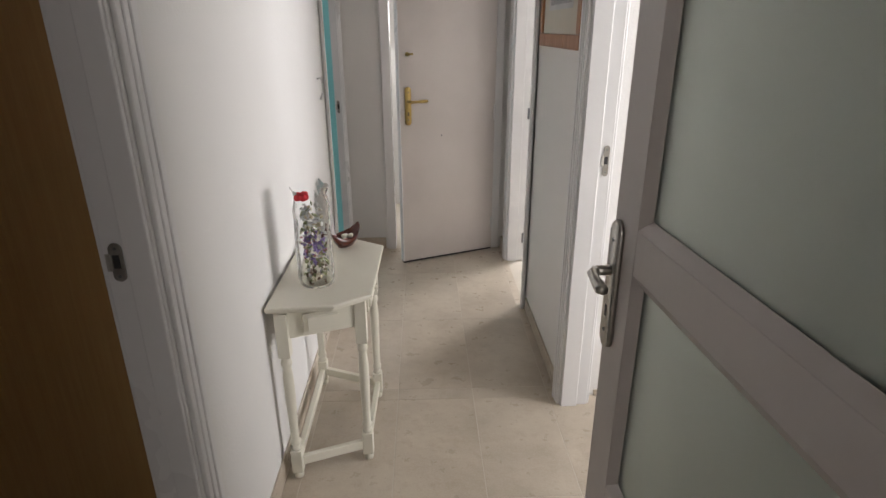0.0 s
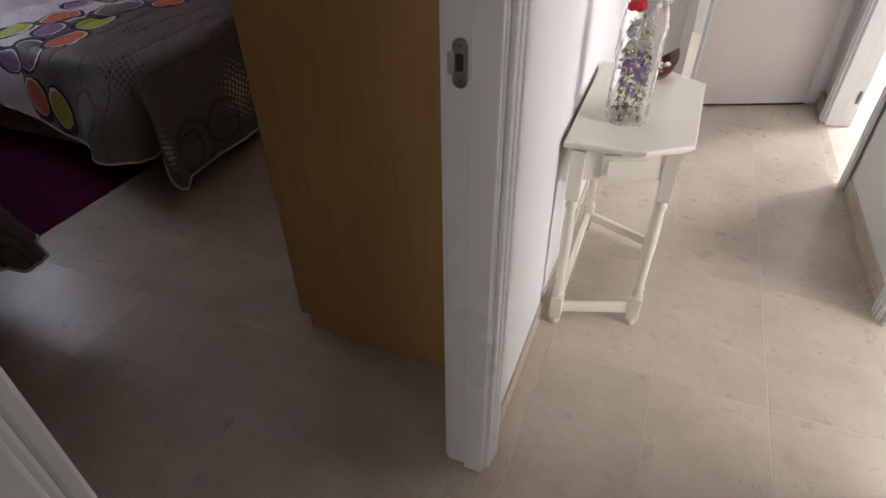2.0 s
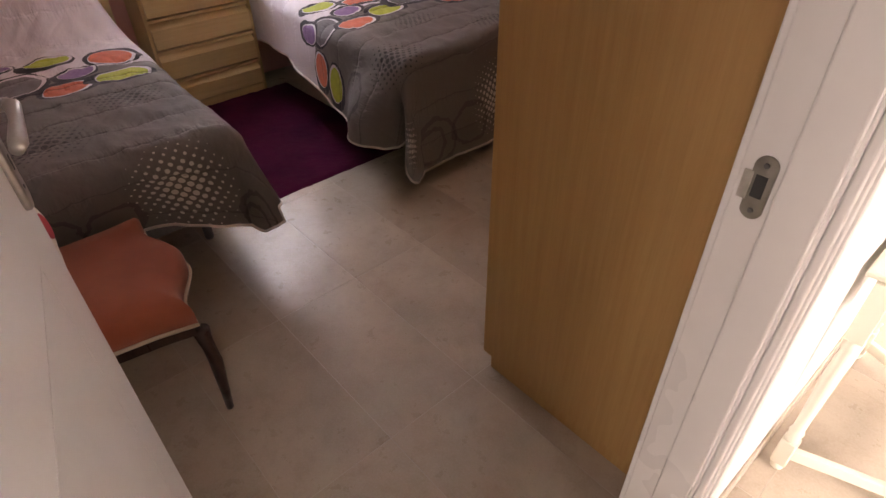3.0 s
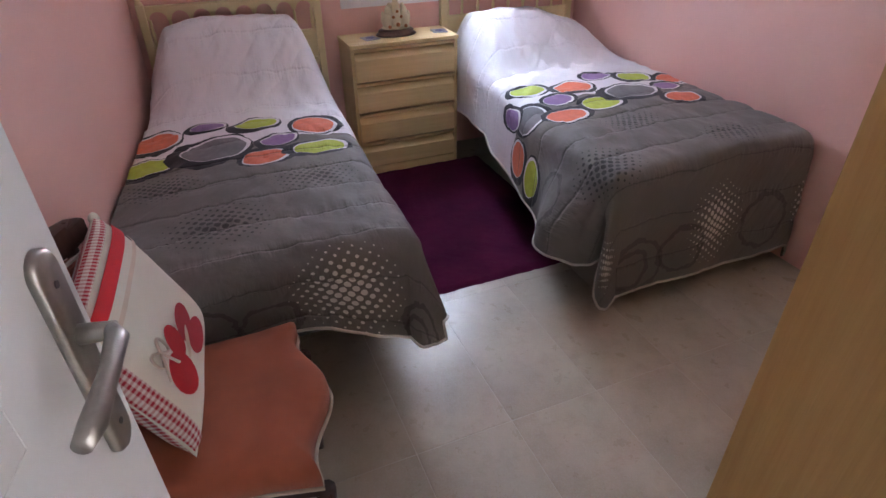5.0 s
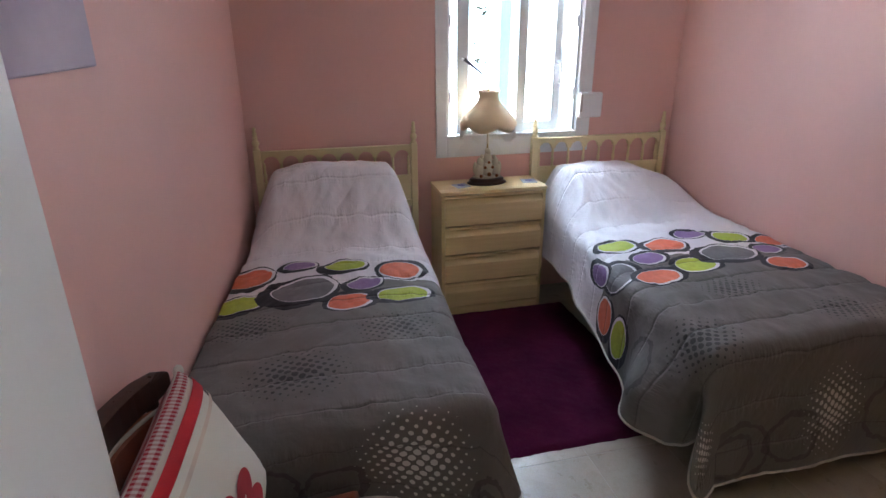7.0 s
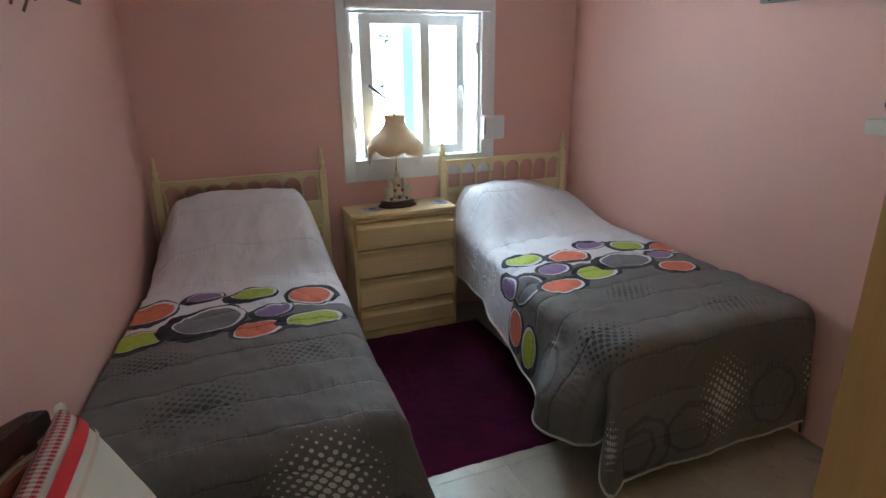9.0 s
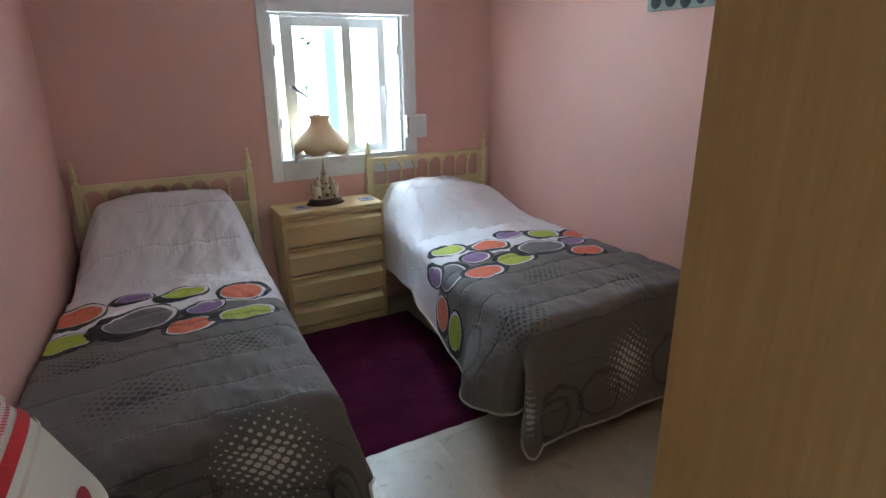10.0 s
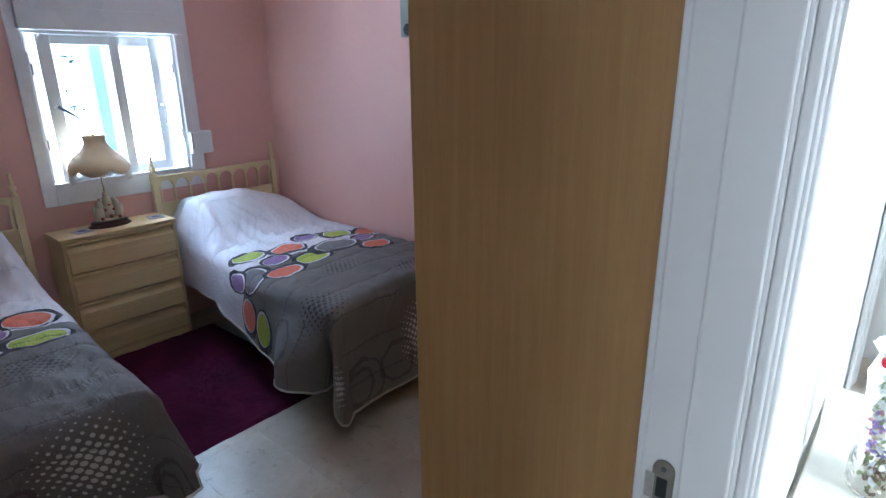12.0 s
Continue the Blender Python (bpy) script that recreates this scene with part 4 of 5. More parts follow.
bed("bed", 1.780, 2.775, -1.80, "wide single bed with dark metal legs on the tiled floor", (0.34, 0.0), 0.10)
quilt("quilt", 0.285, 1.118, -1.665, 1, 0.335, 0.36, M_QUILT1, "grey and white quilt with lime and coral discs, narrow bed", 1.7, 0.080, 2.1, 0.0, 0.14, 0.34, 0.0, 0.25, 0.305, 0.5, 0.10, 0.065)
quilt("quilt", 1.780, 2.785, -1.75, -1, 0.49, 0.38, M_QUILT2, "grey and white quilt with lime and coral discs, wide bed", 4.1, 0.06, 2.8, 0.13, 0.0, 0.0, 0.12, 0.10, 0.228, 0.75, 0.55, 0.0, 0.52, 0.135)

# ---- rug ----
rug = thing("rug", "deep purple shaggy rug between the two beds", "rug")
bm = bmesh.new()
rnd = random.Random(3)
nx, ny = 60, 44
x0, x1, y0, y1 = -3.33, -2.105, 1.06, 2.02
g = []
for i in range(nx + 1):
    row = []
    for j in range(ny + 1):
        edge = min(i, nx - i, j, ny - j)
        z = (0.0005 if edge == 0 else 0.011) + (0 if edge == 0 else rnd.uniform(0, 0.006))
        row.append(bm.verts.new((x0 + (x1 - x0) * i / nx + rnd.uniform(-0.003, 0.003), y0 + (y1 - y0) * j / ny + rnd.uniform(-0.003, 0.003), z)))
    g.append(row)
for i in range(nx):
    for j in range(ny):
        bm.faces.new((g[i][j], g[i + 1][j], g[i + 1][j + 1], g[i][j + 1]))
part("shag", bm, M_RUG, rug, smooth=True)

# ---- chest of drawers ----
chest = thing("chest_of_drawers", "pale ash chest of four drawers with grooved grips between the beds", "chest of drawers")
cx0, cx1, cy0, cy1 = -3.588, -3.330, 1.264, 1.876
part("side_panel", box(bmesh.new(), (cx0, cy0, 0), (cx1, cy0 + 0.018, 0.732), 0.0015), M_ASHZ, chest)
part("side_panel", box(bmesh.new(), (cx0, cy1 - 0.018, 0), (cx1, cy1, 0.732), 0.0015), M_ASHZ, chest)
part("top", box(bmesh.new(), (cx0, cy0 - 0.004, 0.7325), (cx1 + 0.006, cy1 + 0.004, 0.752), 0.002), M_ASH, chest)
part("back_panel", boxes(((cx0, cy0 + 0.0185, 0.03), (cx0 + 0.006, cy1 - 0.0185, 0.73))), M_ASH, chest)
part("plinth", box(bmesh.new(), (cx1 - 0.03, cy0 + 0.0185, 0.0), (cx1 - 0.004, cy1 - 0.0185, 0.047), 0.001), M_ASH, chest)
for z0, z1 in ((0.554, 0.708), (0.385, 0.526), (0.212, 0.354), (0.056, 0.182)):
    bm = bmesh.new()
    prof = [(cx1 - 0.034, z0), (cx1 + 0.003, z0), (cx1 + 0.006, z0 + 0.004), (cx1 + 0.006, z1 - 0.036), (cx1 - 0.002, z1 - 0.026), (cx1 - 0.018, z1 - 0.012), (cx1 - 0.028, z1 - 0.006), (cx1 - 0.034, z1 - 0.006)]
    a = [bm.verts.new((x, cy0 + 0.0205, z)) for x, z in prof]
    b = [bm.verts.new((x, cy1 - 0.0205, z)) for x, z in prof]
    bm.faces.new(a), bm.faces.new(b[::-1])
    for i in range(len(a)):
        bm.faces.new((a[i], a[(i + 1) % len(a)], b[(i + 1) % len(a)], b[i]))
    d = part("drawer", bm, M_ASH, chest)
    part("rail", box(bmesh.new(), (cx1 - 0.040, cy0 + 0.0185, z1 + 0.0035), (cx1 - 0.001, cy1 - 0.0185, z1 + 0.0185), 0.0015), M_ASH, chest)

# ---- table lamp ----
lamp = thing("table_lamp", "porcelain figure table lamp with fringed beige shade on the chest", "lamp", (-3.468, 1.565, 0.752))


def oval(profile, sy=1.0, sx=1.0, n=24, scallop=0.0, lobes=6, at=(0, 0)):
    bm = bmesh.new()
    rings = []
    for k, (r, z) in enumerate(profile):
        ring = []
        for i in range(n):
            t = 2 * math.pi * i / n
            dz = scallop * (1 - abs(math.sin(lobes * t / 2))) * (1 if k == 0 else 0.5 if k == 1 else 0.15 if k == len(profile) - 1 else 0)
            ring.append(bm.verts.new((at[0] + r * sx * math.cos(t), at[1] + r * sy * math.sin(t), z + dz)))
        rings.append(ring)
    for p, q in zip(rings, rings[1:]):
        for i in range(n):
            bm.faces.new((p[i], p[(i + 1) % n], q[(i + 1) % n], q[i]))
    return bm, rings


bm, rings = oval([(0.085, 0.0), (0.092, 0.006), (0.085, 0.014), (0.075, 0.018), (0.080, 0.026), (0.076, 0.032)], 1.05, 0.62)
bm.faces.new(rings[0][::-1]), bm.faces.new(rings[-1])
bmesh.ops.scale(bm, vec=(1.15, 1.22, 1.0), verts=bm.verts)
part("base", bm, M_DARKW, lamp, smooth=True)
figures = (((0, 0, 0.085), (0.036, 0.036, 0.052)), ((0.004, 0, 0.140), (0.024, 0.026, 0.040)), ((0.006, 0, 0.186), (0.016, 0.016, 0.018)), ((0.018, 0, 0.060), (0.022, 0.024, 0.026)),
           ((0.010, -0.050, 0.078), (0.024, 0.028, 0.046)), ((0.010, -0.044, 0.124), (0.018, 0.020, 0.034)), ((0.014, -0.036, 0.158), (0.011, 0.012, 0.014)), ((0.004, -0.072, 0.092), (0.012, 0.012, 0.036)),
           ((0.010, 0.050, 0.076), (0.024, 0.028, 0.044)), ((0.010, 0.044, 0.120), (0.018, 0.020, 0.034)), ((0.014, 0.036, 0.154), (0.011, 0.012, 0.014)), ((0.004, 0.072, 0.090), (0.012, 0.012, 0.036)),
           ((0, 0, 0.042), (0.046, 0.084, 0.014)))
bm = bmesh.new()
for (px, py, pz), (sx, sy, sz) in figures:
    bmesh.ops.create_uvsphere(bm, u_segments=16, v_segments=10, radius=1, matrix=Matrix.Translation((px, py, pz)) @ Matrix.Diagonal((sx, sy, sz, 1)))
part("porcelain_figure", bm, M_PORC, lamp, smooth=True)
for px, py, pz, r in ((0.045, 0, 0.062, 0.012), (0.036, -0.022, 0.100, 0.009), (0.036, 0.022, 0.100, 0.009), (0.036, 0, 0.128, 0.008), (0.040, -0.046, 0.052, 0.010), (0.040, 0.046, 0.052, 0.010)):
    bm = bmesh.new()
    bmesh.ops.create_uvsphere(bm, u_segments=12, v_segments=8, radius=r, matrix=Matrix.Translation((px, py, pz)))
    part("ornament", bm, M_PINEF, lamp, "brown glazed ornament", True)
part("stem", tube([(0, 0, 0.18), (0, 0, 0.345)], 0.005, 10), M_BRASS, lamp, smooth=True)
part("bulb_holder", turned([(0.014, 0.30), (0.016, 0.33), (0.014, 0.37)], n=12), M_BRASS, lamp, smooth=True)
bm, rings = oval([(0.152, 0.305), (0.156, 0.335), (0.144, 0.370), (0.112, 0.405), (0.078, 0.435), (0.058, 0.465), (0.052, 0.490), (0.060, 0.515)], 1, 1, 72, 0.026)
shade = part("shade", bm, M_LAMPCLOTH, lamp, "beige silk bell shade with scalloped edge", smooth=True)
so = shade.modifiers.new("thick", "SOLIDIFY")
so.thickness = 0.002
fr = bmesh.new()
for i in range(120):
    t = 2 * math.pi * i / 120
    zt = 0.305 + 0.026 * (1 - abs(math.sin(3 * t)))
    tube([(0.153 * math.cos(t), 0.153 * math.sin(t), zt + 0.004), (0.154 * math.cos(t), 0.154 * math.sin(t), zt - 0.048 + 0.006 * math.sin(i * 2.3))], [0.0026, 0.0016], 4, bm=fr)
part("fringe", fr, M_FRINGE, shade, "ivory tasselled fringe")
part("finial", turned([(0.003, 0.51), (0.007, 0.522), (0.003, 0.535)], n=10), M_BRASS, lamp, smooth=True)


def coaster(y, x, turn):
    c = thing("coaster", "square pale blue coaster with a lilac flower on the chest top", "coaster", (x, y, 0.7523), turn, "coasters on the chest of drawers")
    part("plate", box(bmesh.new(), (-0.042, -0.042, 0), (0.042, 0.042, 0.004), 0.002), M_BLUE, c)
    bm = bmesh.new()
    for k in range(5):
        t = 2 * math.pi * k / 5
        prism([(0.014 * math.cos(t) + 0.010 * math.cos(u), 0.014 * math.sin(t) + 0.010 * math.sin(u)) for u in [2 * math.pi * i / 8 for i in range(8)]], 0.0041 + 0.0002 * k, 0.0048 + 0.0002 * k, bm=bm)
    part("flower", bm, M_TEXT, c)


M_TEXT = paint("dark_blue_print", (0.10, 0.09, 0.30), 0.5)
coaster(1.405, -3.44, 12)
coaster(1.815, -3.45, -8)

# ---- wardrobe ----
ward = thing("wardrobe", "tall light oak laminate wardrobe with plain side panel beside the door", "wardrobe")
wx0, wx1, wy0, wy1 = -0.742, -0.112, 1.262, 2.79
part("side_panel", box(bmesh.new(), (wx0, wy0, 0.092), (wx1, wy0 + 0.019, 2.25), 0.001), M_OAK, ward)
part("side_panel", box(bmesh.new(), (wx0 + 0.02, wy1 - 0.019, 0.092), (wx1, wy1, 2.25), 0.001), M_OAK, ward)
part("top_panel", box(bmesh.new(), (wx0 + 0.02, wy0 + 0.0195, 2.231), (wx1, wy1 - 0.0195, 2.25), 0.001), M_OAK, ward)
part("back_panel", boxes(((wx1 - 0.005, wy0 + 0.0195, 0.09), (wx1, wy1 - 0.0195, 2.23))), M_OAK, ward)
part("plinth_panel", box(bmesh.new(), (wx0 + 0.010, wy0 + 0.028, 0.0), (wx1, wy0 + 0.042, 0.0865), 0.001), M_OAK, ward)
part("plinth", box(bmesh.new(), (wx0 + 0.012, wy0 + 0.0425, 0.0), (wx0 + 0.05, wy1 - 0.0195, 0.0895), 0.001), M_OAK, ward)
for k in range(3):
    a = wy0 + 0.0195 + k * 0.485
    d = part("door", box(bmesh.new(), (wx0 - 0.0005, a + 0.002, 0.095), (wx0 + 0.018, a + 0.483, 2.228), 0.0015), M_OAK, ward)
    part("handle", tube([(wx0 - 0.001, a + 0.44, 1.05), (wx0 - 0.022, a + 0.44, 1.06), (wx0 - 0.022, a + 0.44, 1.16), (wx0 - 0.001, a + 0.44, 1.17)], 0.004, 8), M_STEEL, d, smooth=True)

# ---- chair ----
chair = thing("upholstered_chair", "dark wooden chair with braided rust velvet seat and back", "chair", (-1.36, 0.47, 0), -4.6)


def seat_outline(grow=0.0):
    pts = []
    hw, f, b = 0.250 + grow, 0.166 + grow, -0.265 - grow
    for k in range(25):
        u = -1 + 2 * k / 24
        pts.append((u * hw, f - 0.030 * abs(u) ** 1.5 + 0.022 * math.cos(u * math.pi * 1.5) - 0.010))
    pts += [(hw * 0.93, 0.03), (hw * 0.88, b * 0.5), (hw * 0.82, b), (-hw * 0.82, b), (-hw * 0.88, b * 0.5), (-hw * 0.93, 0.03)]
    return pts


bm = bmesh.new()
rings = []
for s, z in ((1.0, 0.408), (1.0, 0.448), (0.985, 0.468), (0.93, 0.484), (0.70, 0.494), (0.3, 0.499)):
    rings.append([bm.verts.new((x * s, (y + 0.04) * s - 0.04, z)) for x, y in seat_outline()])
for p, q in zip(rings, rings[1:]):
    for i in range(len(p)):
        bm.faces.new((p[i], p[(i + 1) % len(p)], q[(i + 1) % len(p)], q[i]))
bm.faces.new(rings[0][::-1]), bm.faces.new(rings[-1])
part("seat", bm, M_VELVET, chair, "rust velvet padded seat", True)
part("braid", tube([(x, y, 0.412) for x, y in seat_outline(0.002)], 0.0055, 6, True), M_BRAID, chair, "cream twisted braid", True)
part("seat_frame", prism(seat_outline(-0.012), 0.365, 0.4075, 0.004), M_DARKW, chair)
for sx in (-1, 1):
    part("leg", tube([(sx * 0.222, 0.128, 0.366), (sx * 0.221, 0.136, 0.24), (sx * 0.208, 0.132, 0.10), (sx * 0.190, 0.130, 0.0)], [0.024, 0.019, 0.014, 0.011], 10), M_DARKW, chair, smooth=True)
    part("back_leg", tube([(sx * 0.185, -0.235, 0.366), (sx * 0.188, -0.255, 0.2), (sx * 0.192, -0.290, 0.0)], [0.022, 0.018, 0.014], 10), M_DARKW, chair, smooth=True)
    part("back_post", tube([(sx * 0.185, -0.250, 0.366), (sx * 0.192, -0.282, 0.62), (sx * 0.198, -0.302, 0.838)], [0.021, 0.017, 0.014], 10), M_DARKW, chair, smooth=True)
arc = [(x, -0.350 + 1.25 * x * x) for x in [-0.228 + 0.0456 * k for k in range(11)]]
part("top_rail", prism([(x, y - 0.020) for x, y in arc] + [(x, y + 0.020) for x, y in arc[::-1]], 0.835, 0.893, 0.013, seg=3), M_DARKW, chair)
part("back_pad", prism([(x * 0.80, y - 0.014) for x, y in arc] + [(x * 0.80, y + 0.030) for x, y in arc[::-1]], 0.56, 0.826, 0.014, seg=3), M_VELVET, chair, "rust velvet padded back")
part("back_braid", tube([(x * 0.82, y + 0.020, 0.831) for x, y in arc], 0.0045, 6), M_BRAID, chair)

# ---- cushion ----
cush = thing("cushion", "cream cushion with red cherries and gingham border on the chair", "cushion")
cush.matrix_basis = pose(-1.424, 0.290, 0.690, -66.0, 0, -4.7) @ pose(0, 0, 0, 0, 0, 181.5)


def pillow_mesh(w, h, t, n=28):
    bm = bmesh.new()
    uv = bm.loops.layers.uv.new("UVMap")
    sides = []
    for sgn in (1, -1):
        g = []
        for i in range(n + 1):
            row = []
            for j in range(n + 1):
                u, v = -1 + 2 * i / n, -1 + 2 * j / n
                pinch = 1 - 0.06 * (u * u * (1 - v * v) + v * v * (1 - u * u)) * 1.2
                z = sgn * t * max(0.0, (1 - u ** 4) * (1 - v ** 4)) ** 0.55
                z += 0.004 * noise.noise(Vector((u * 4, v * 4, sgn))) * (1 - u * u) * (1 - v * v)
                row.append(bm.verts.new((u * w / 2 * (1 - 0.05 * (1 - v * v)), v * h / 2 * (1 - 0.05 * (1 - u * u)), z)))
            g.append(row)
        for i in range(n):
            for j in range(n):
                f = bm.faces.new((g[i][j], g[i + 1][j], g[i + 1][j + 1], g[i][j + 1]))
                v = -1 + 2 * (j + 0.5) / n
                f.material_index = 1 if sgn < 0 else 0
                for loop in f.loops:
                    loop[uv].uv = (loop.vert.co.x, loop.vert.co.y)
    bmesh.ops.remove_doubles(bm, verts=bm.verts, dist=1e-5)
    return bm


CW, CH, CT = 0.456, 0.372, 0.064


def on_cushion(x, y, lift=0.0015):
    u, v = x / (CW / 2), y / (CH / 2)
    u, v = max(-0.999, min(0.999, u)), max(-0.999, min(0.999, v))
    return Vector((x, y, CT * max(0.0, (1 - u ** 4) * (1 - v ** 4)) ** 0.55 + lift))


part("body", pillow_mesh(CW, CH, CT), [M_CANVAS, M_GING], cush, smooth=True)


def strip(name, material, v0, v1, lift, label="", n=40, axis="x"):
    bm = bmesh.new()
    uv = bm.loops.layers.uv.new("UVMap")
    m = 8
    lim = CW * 0.462 if axis == "x" else CH * 0.462
    g = [[bm.verts.new(on_cushion(-lim + 2 * lim * i / n, v0 + (v1 - v0) * j / m, lift) if axis == "x" else on_cushion(v0 + (v1 - v0) * j / m, -lim + 2 * lim * i / n, lift)) for j in range(m + 1)] for i in range(n + 1)]
    for i in range(n):
        for j in range(m):
            f = bm.faces.new((g[i][j], g[i + 1][j], g[i + 1][j + 1], g[i][j + 1]))
            for loop in f.loops:
                loop[uv].uv = (loop.vert.co.x, loop.vert.co.y)
    return part(name, bm, material, cush, label, True)


strip("gingham_band", M_GING, 0.167, 0.1845, 0.0012, "red and white gingham band")
strip("red_ribbon", M_RED, 0.132, 0.158, 0.0022, "red ribbon with scalloped edge")
strip("lace_trim", M_BRAID, 0.104, 0.114, 0.0016, "cream lace trim")
strip("gingham_hem", M_GING, -0.226, -0.196, 0.0012, "red and white gingham band", axis="y")


def blob(name, material, cx, cy, rx, ry, turn, lift, label="", dent=0.0):
    bm = bmesh.new()
    rings = []
    for s in (1.0, 0.6, 0.2):
        ring = []
        for i in range(20):
            t = 2 * math.pi * i / 20
            r = s * (1 - dent * math.exp(-((t - math.pi / 2) ** 2) * 6))
            x, y = rx * r * math.cos(t), ry * r * math.sin(t)
            c, d = math.cos(turn), math.sin(turn)
            ring.append(bm.verts.new(on_cushion(cx + x * c - y * d, cy + x * d + y * c, lift)))
        rings.append(ring)
    for p, q in zip(rings, rings[1:]):
        for i in range(20):
            bm.faces.new((p[i], p[(i + 1) % 20], q[(i + 1) % 20], q[i]))
    bm.faces.new(rings[-1])
    return part(name, bm, material, cush, label, True)


blob("cherry", M_RED, -0.122, -0.062, 0.048, 0.047, 0, 0.003, "red felt cherry")
blob("cherry", M_RED, -0.062, -0.024, 0.038, 0.034, 0.4, 0.0034, "red felt cherry")
blob("leaf", M_REDPRINT, 0.018, -0.044, 0.058, 0.029, 0.12, 0.0040, "red spotted cotton leaf")
blob("leaf", M_REDPRINT, 0.018, -0.090, 0.064, 0.029, -0.12, 0.0046, "red spotted cotton leaf")
blob("stalk", M_BRAID, -0.040, -0.056, 0.046, 0.007, 0.25, 0.0085)
loop = []
for k in range(40):
    t = 2 * math.pi * k / 40
    loop.append(on_cushion(-0.130 + 0.032 * math.sin(t), 0.012 + 0.018 * math.sin(2 * t), 0.006))
bow = tube(loop, 0.0032, 6, True)
tube([on_cushion(-0.130 - 0.010 * k, 0.012 - 0.011 * k, 0.006) for k in range(5)], 0.0030, 6, bm=bow)
tube([on_cushion(-0.130 + 0.004 * k, 0.012 - 0.013 * k, 0.006) for k in range(5)], 0.0030, 6, bm=bow)
part("bow", bow, M_BRAID, cush, "cream string bow", True)
for cx, cy in ((CW / 2, CH / 2), (CW / 2, -CH / 2)):
    bm = bmesh.new()
    bmesh.ops.create_uvsphere(bm, u_segments=10, v_segments=8, radius=1, matrix=Matrix.Translation((cx * 0.985, cy * 0.96, 0.0)) @ Matrix.Diagonal((0.020, 0.014, 0.010, 1)))
    part("knot", bm, M_CANVAS, cush, smooth=True)

# ---- things on the bedroom walls ----
panel = thing("wall_panel", "lilac printed canvas panel with pink edge on the pink wall", "wall picture")
panel.matrix_basis = SKEW
part("canvas", box(bmesh.new(), (-1.845, LEFT + 0.001, 1.512), (-1.17, LEFT + 0.022, 2.05), 0.003), M_CANV_L, panel)
bm = bmesh.new()
for k in range(7):
    x = -1.71 + k * 0.075
    box(bm, (x, LEFT + 0.0221, 1.655 + 0.02 * math.sin(k * 2)), (x + 0.008, LEFT + 0.0229, 1.70))
part("printed_strokes", bm, M_DARK, panel)

M_LETTER = paint("brown_letters", (0.16, 0.085, 0.06), 0.6)
decal = thing("wall_decoration", "small brown script letters and bars on the pink wall", "wall decoration")
decal.matrix_basis = SKEW
for x, w, z0, z1 in ((-2.30, 0.030, 1.712, 1.800), (-2.345, 0.018, 1.730, 1.785), (-2.385, 0.040, 1.700, 1.790), (-2.445, 0.034, 1.735, 1.795), (-2.500, 0.030, 1.738, 1.800)):
    part("letter_block", tube([(x, LEFT + 0.003, z0), (x - w, LEFT + 0.003, z0 + 0.3 * (z1 - z0)), (x - 0.3 * w, LEFT + 0.003, z0 + 0.6 * (z1 - z0)), (x - w, LEFT + 0.003, z1)], 0.0045, 6), M_LETTER, decal)
for x, w in ((-2.62, 0.13), (-2.84, 0.16)):
    part("letter_bar", box(bmesh.new(), (x - w, LEFT + 0.0005, 1.765), (x, LEFT + 0.005, 1.787), 0.002), M_LETTER, decal)

pic = thing("wall_picture", "canvas picture of dark stones on pale green on pink wall", "wall picture")
part("canvas", box(bmesh.new(), (-2.25, RIGHT - 0.030, 1.765), (-1.45, RIGHT - 0.001, 2.05), 0.003), paint("pale_green_canvas", (0.42, 0.47, 0.40), 0.6, 0.2, 18), pic)
rnd = random.Random(4)
for k in range(10):
    bm = bmesh.new()
    bmesh.ops.create_uvsphere(bm, u_segments=14, v_segments=8, radius=1, matrix=Matrix.Translation((-2.20 + k * 0.080, RIGHT - 0.031, 1.805 + rnd.uniform(-0.006, 0.012))) @ Matrix.Diagonal((0.030, 0.003, rnd.uniform(0.030, 0.042), 1)))
    part("stone", bm, paint("dark_violet_grey", (0.035, 0.035, 0.05), 0.5, 0.3, 20) if k == 0 else bpy.data.materials["dark_violet_grey"], pic, smooth=True)

shelf = thing("wall_shelf", "short cream wall shelf on the pink wall by the wardrobe", "shelf")
part("board", box(bmesh.new(), (-1.66, RIGHT - 0.14, 1.305), (-1.30, RIGHT - 0.001, 1.355), 0.004), M_CREAM, shelf)
clock = thing("small_clock", "small dark domed clock with pale blue face on the cream shelf", "clock")
part("body", box(bmesh.new(), (-1.62, RIGHT - 0.10, 1.3552), (-1.50, RIGHT - 0.04, 1.402), 0.004), M_BLUE, clock)
bm = bmesh.new()
bmesh.ops.create_uvsphere(bm, u_segments=18, v_segments=10, radius=1, matrix=Matrix.Translation((-1.56, RIGHT - 0.07, 1.402)) @ Matrix.Diagonal((0.090, 0.045, 0.040, 1)))
part("dome", bm, M_DARK, clock, smooth=True)
fr = thing("small_picture", "small picture in a dark frame above the shelf", "picture")
part("frame", box(bmesh.new(), (-1.62, RIGHT - 0.020, 1.66), (-1.37, RIGHT - 0.001, 2.00), 0.004), M_DARKW, fr)
part("print", boxes(((-1.595, RIGHT - 0.0212, 1.685), (-1.395, RIGHT - 0.0202, 1.975))), M_PAPER, fr)

# ---- console table in the hallway ----
con = thing("console_table", "cream painted console table with turned legs against white wall", "console table")
TOP = [(0.004, 1.585), (0.222, 1.598), (0.340, 1.678), (0.350, 2.142), (0.226, 2.226), (0.004, 2.240)]
C = Vector((0.0, 1.912))


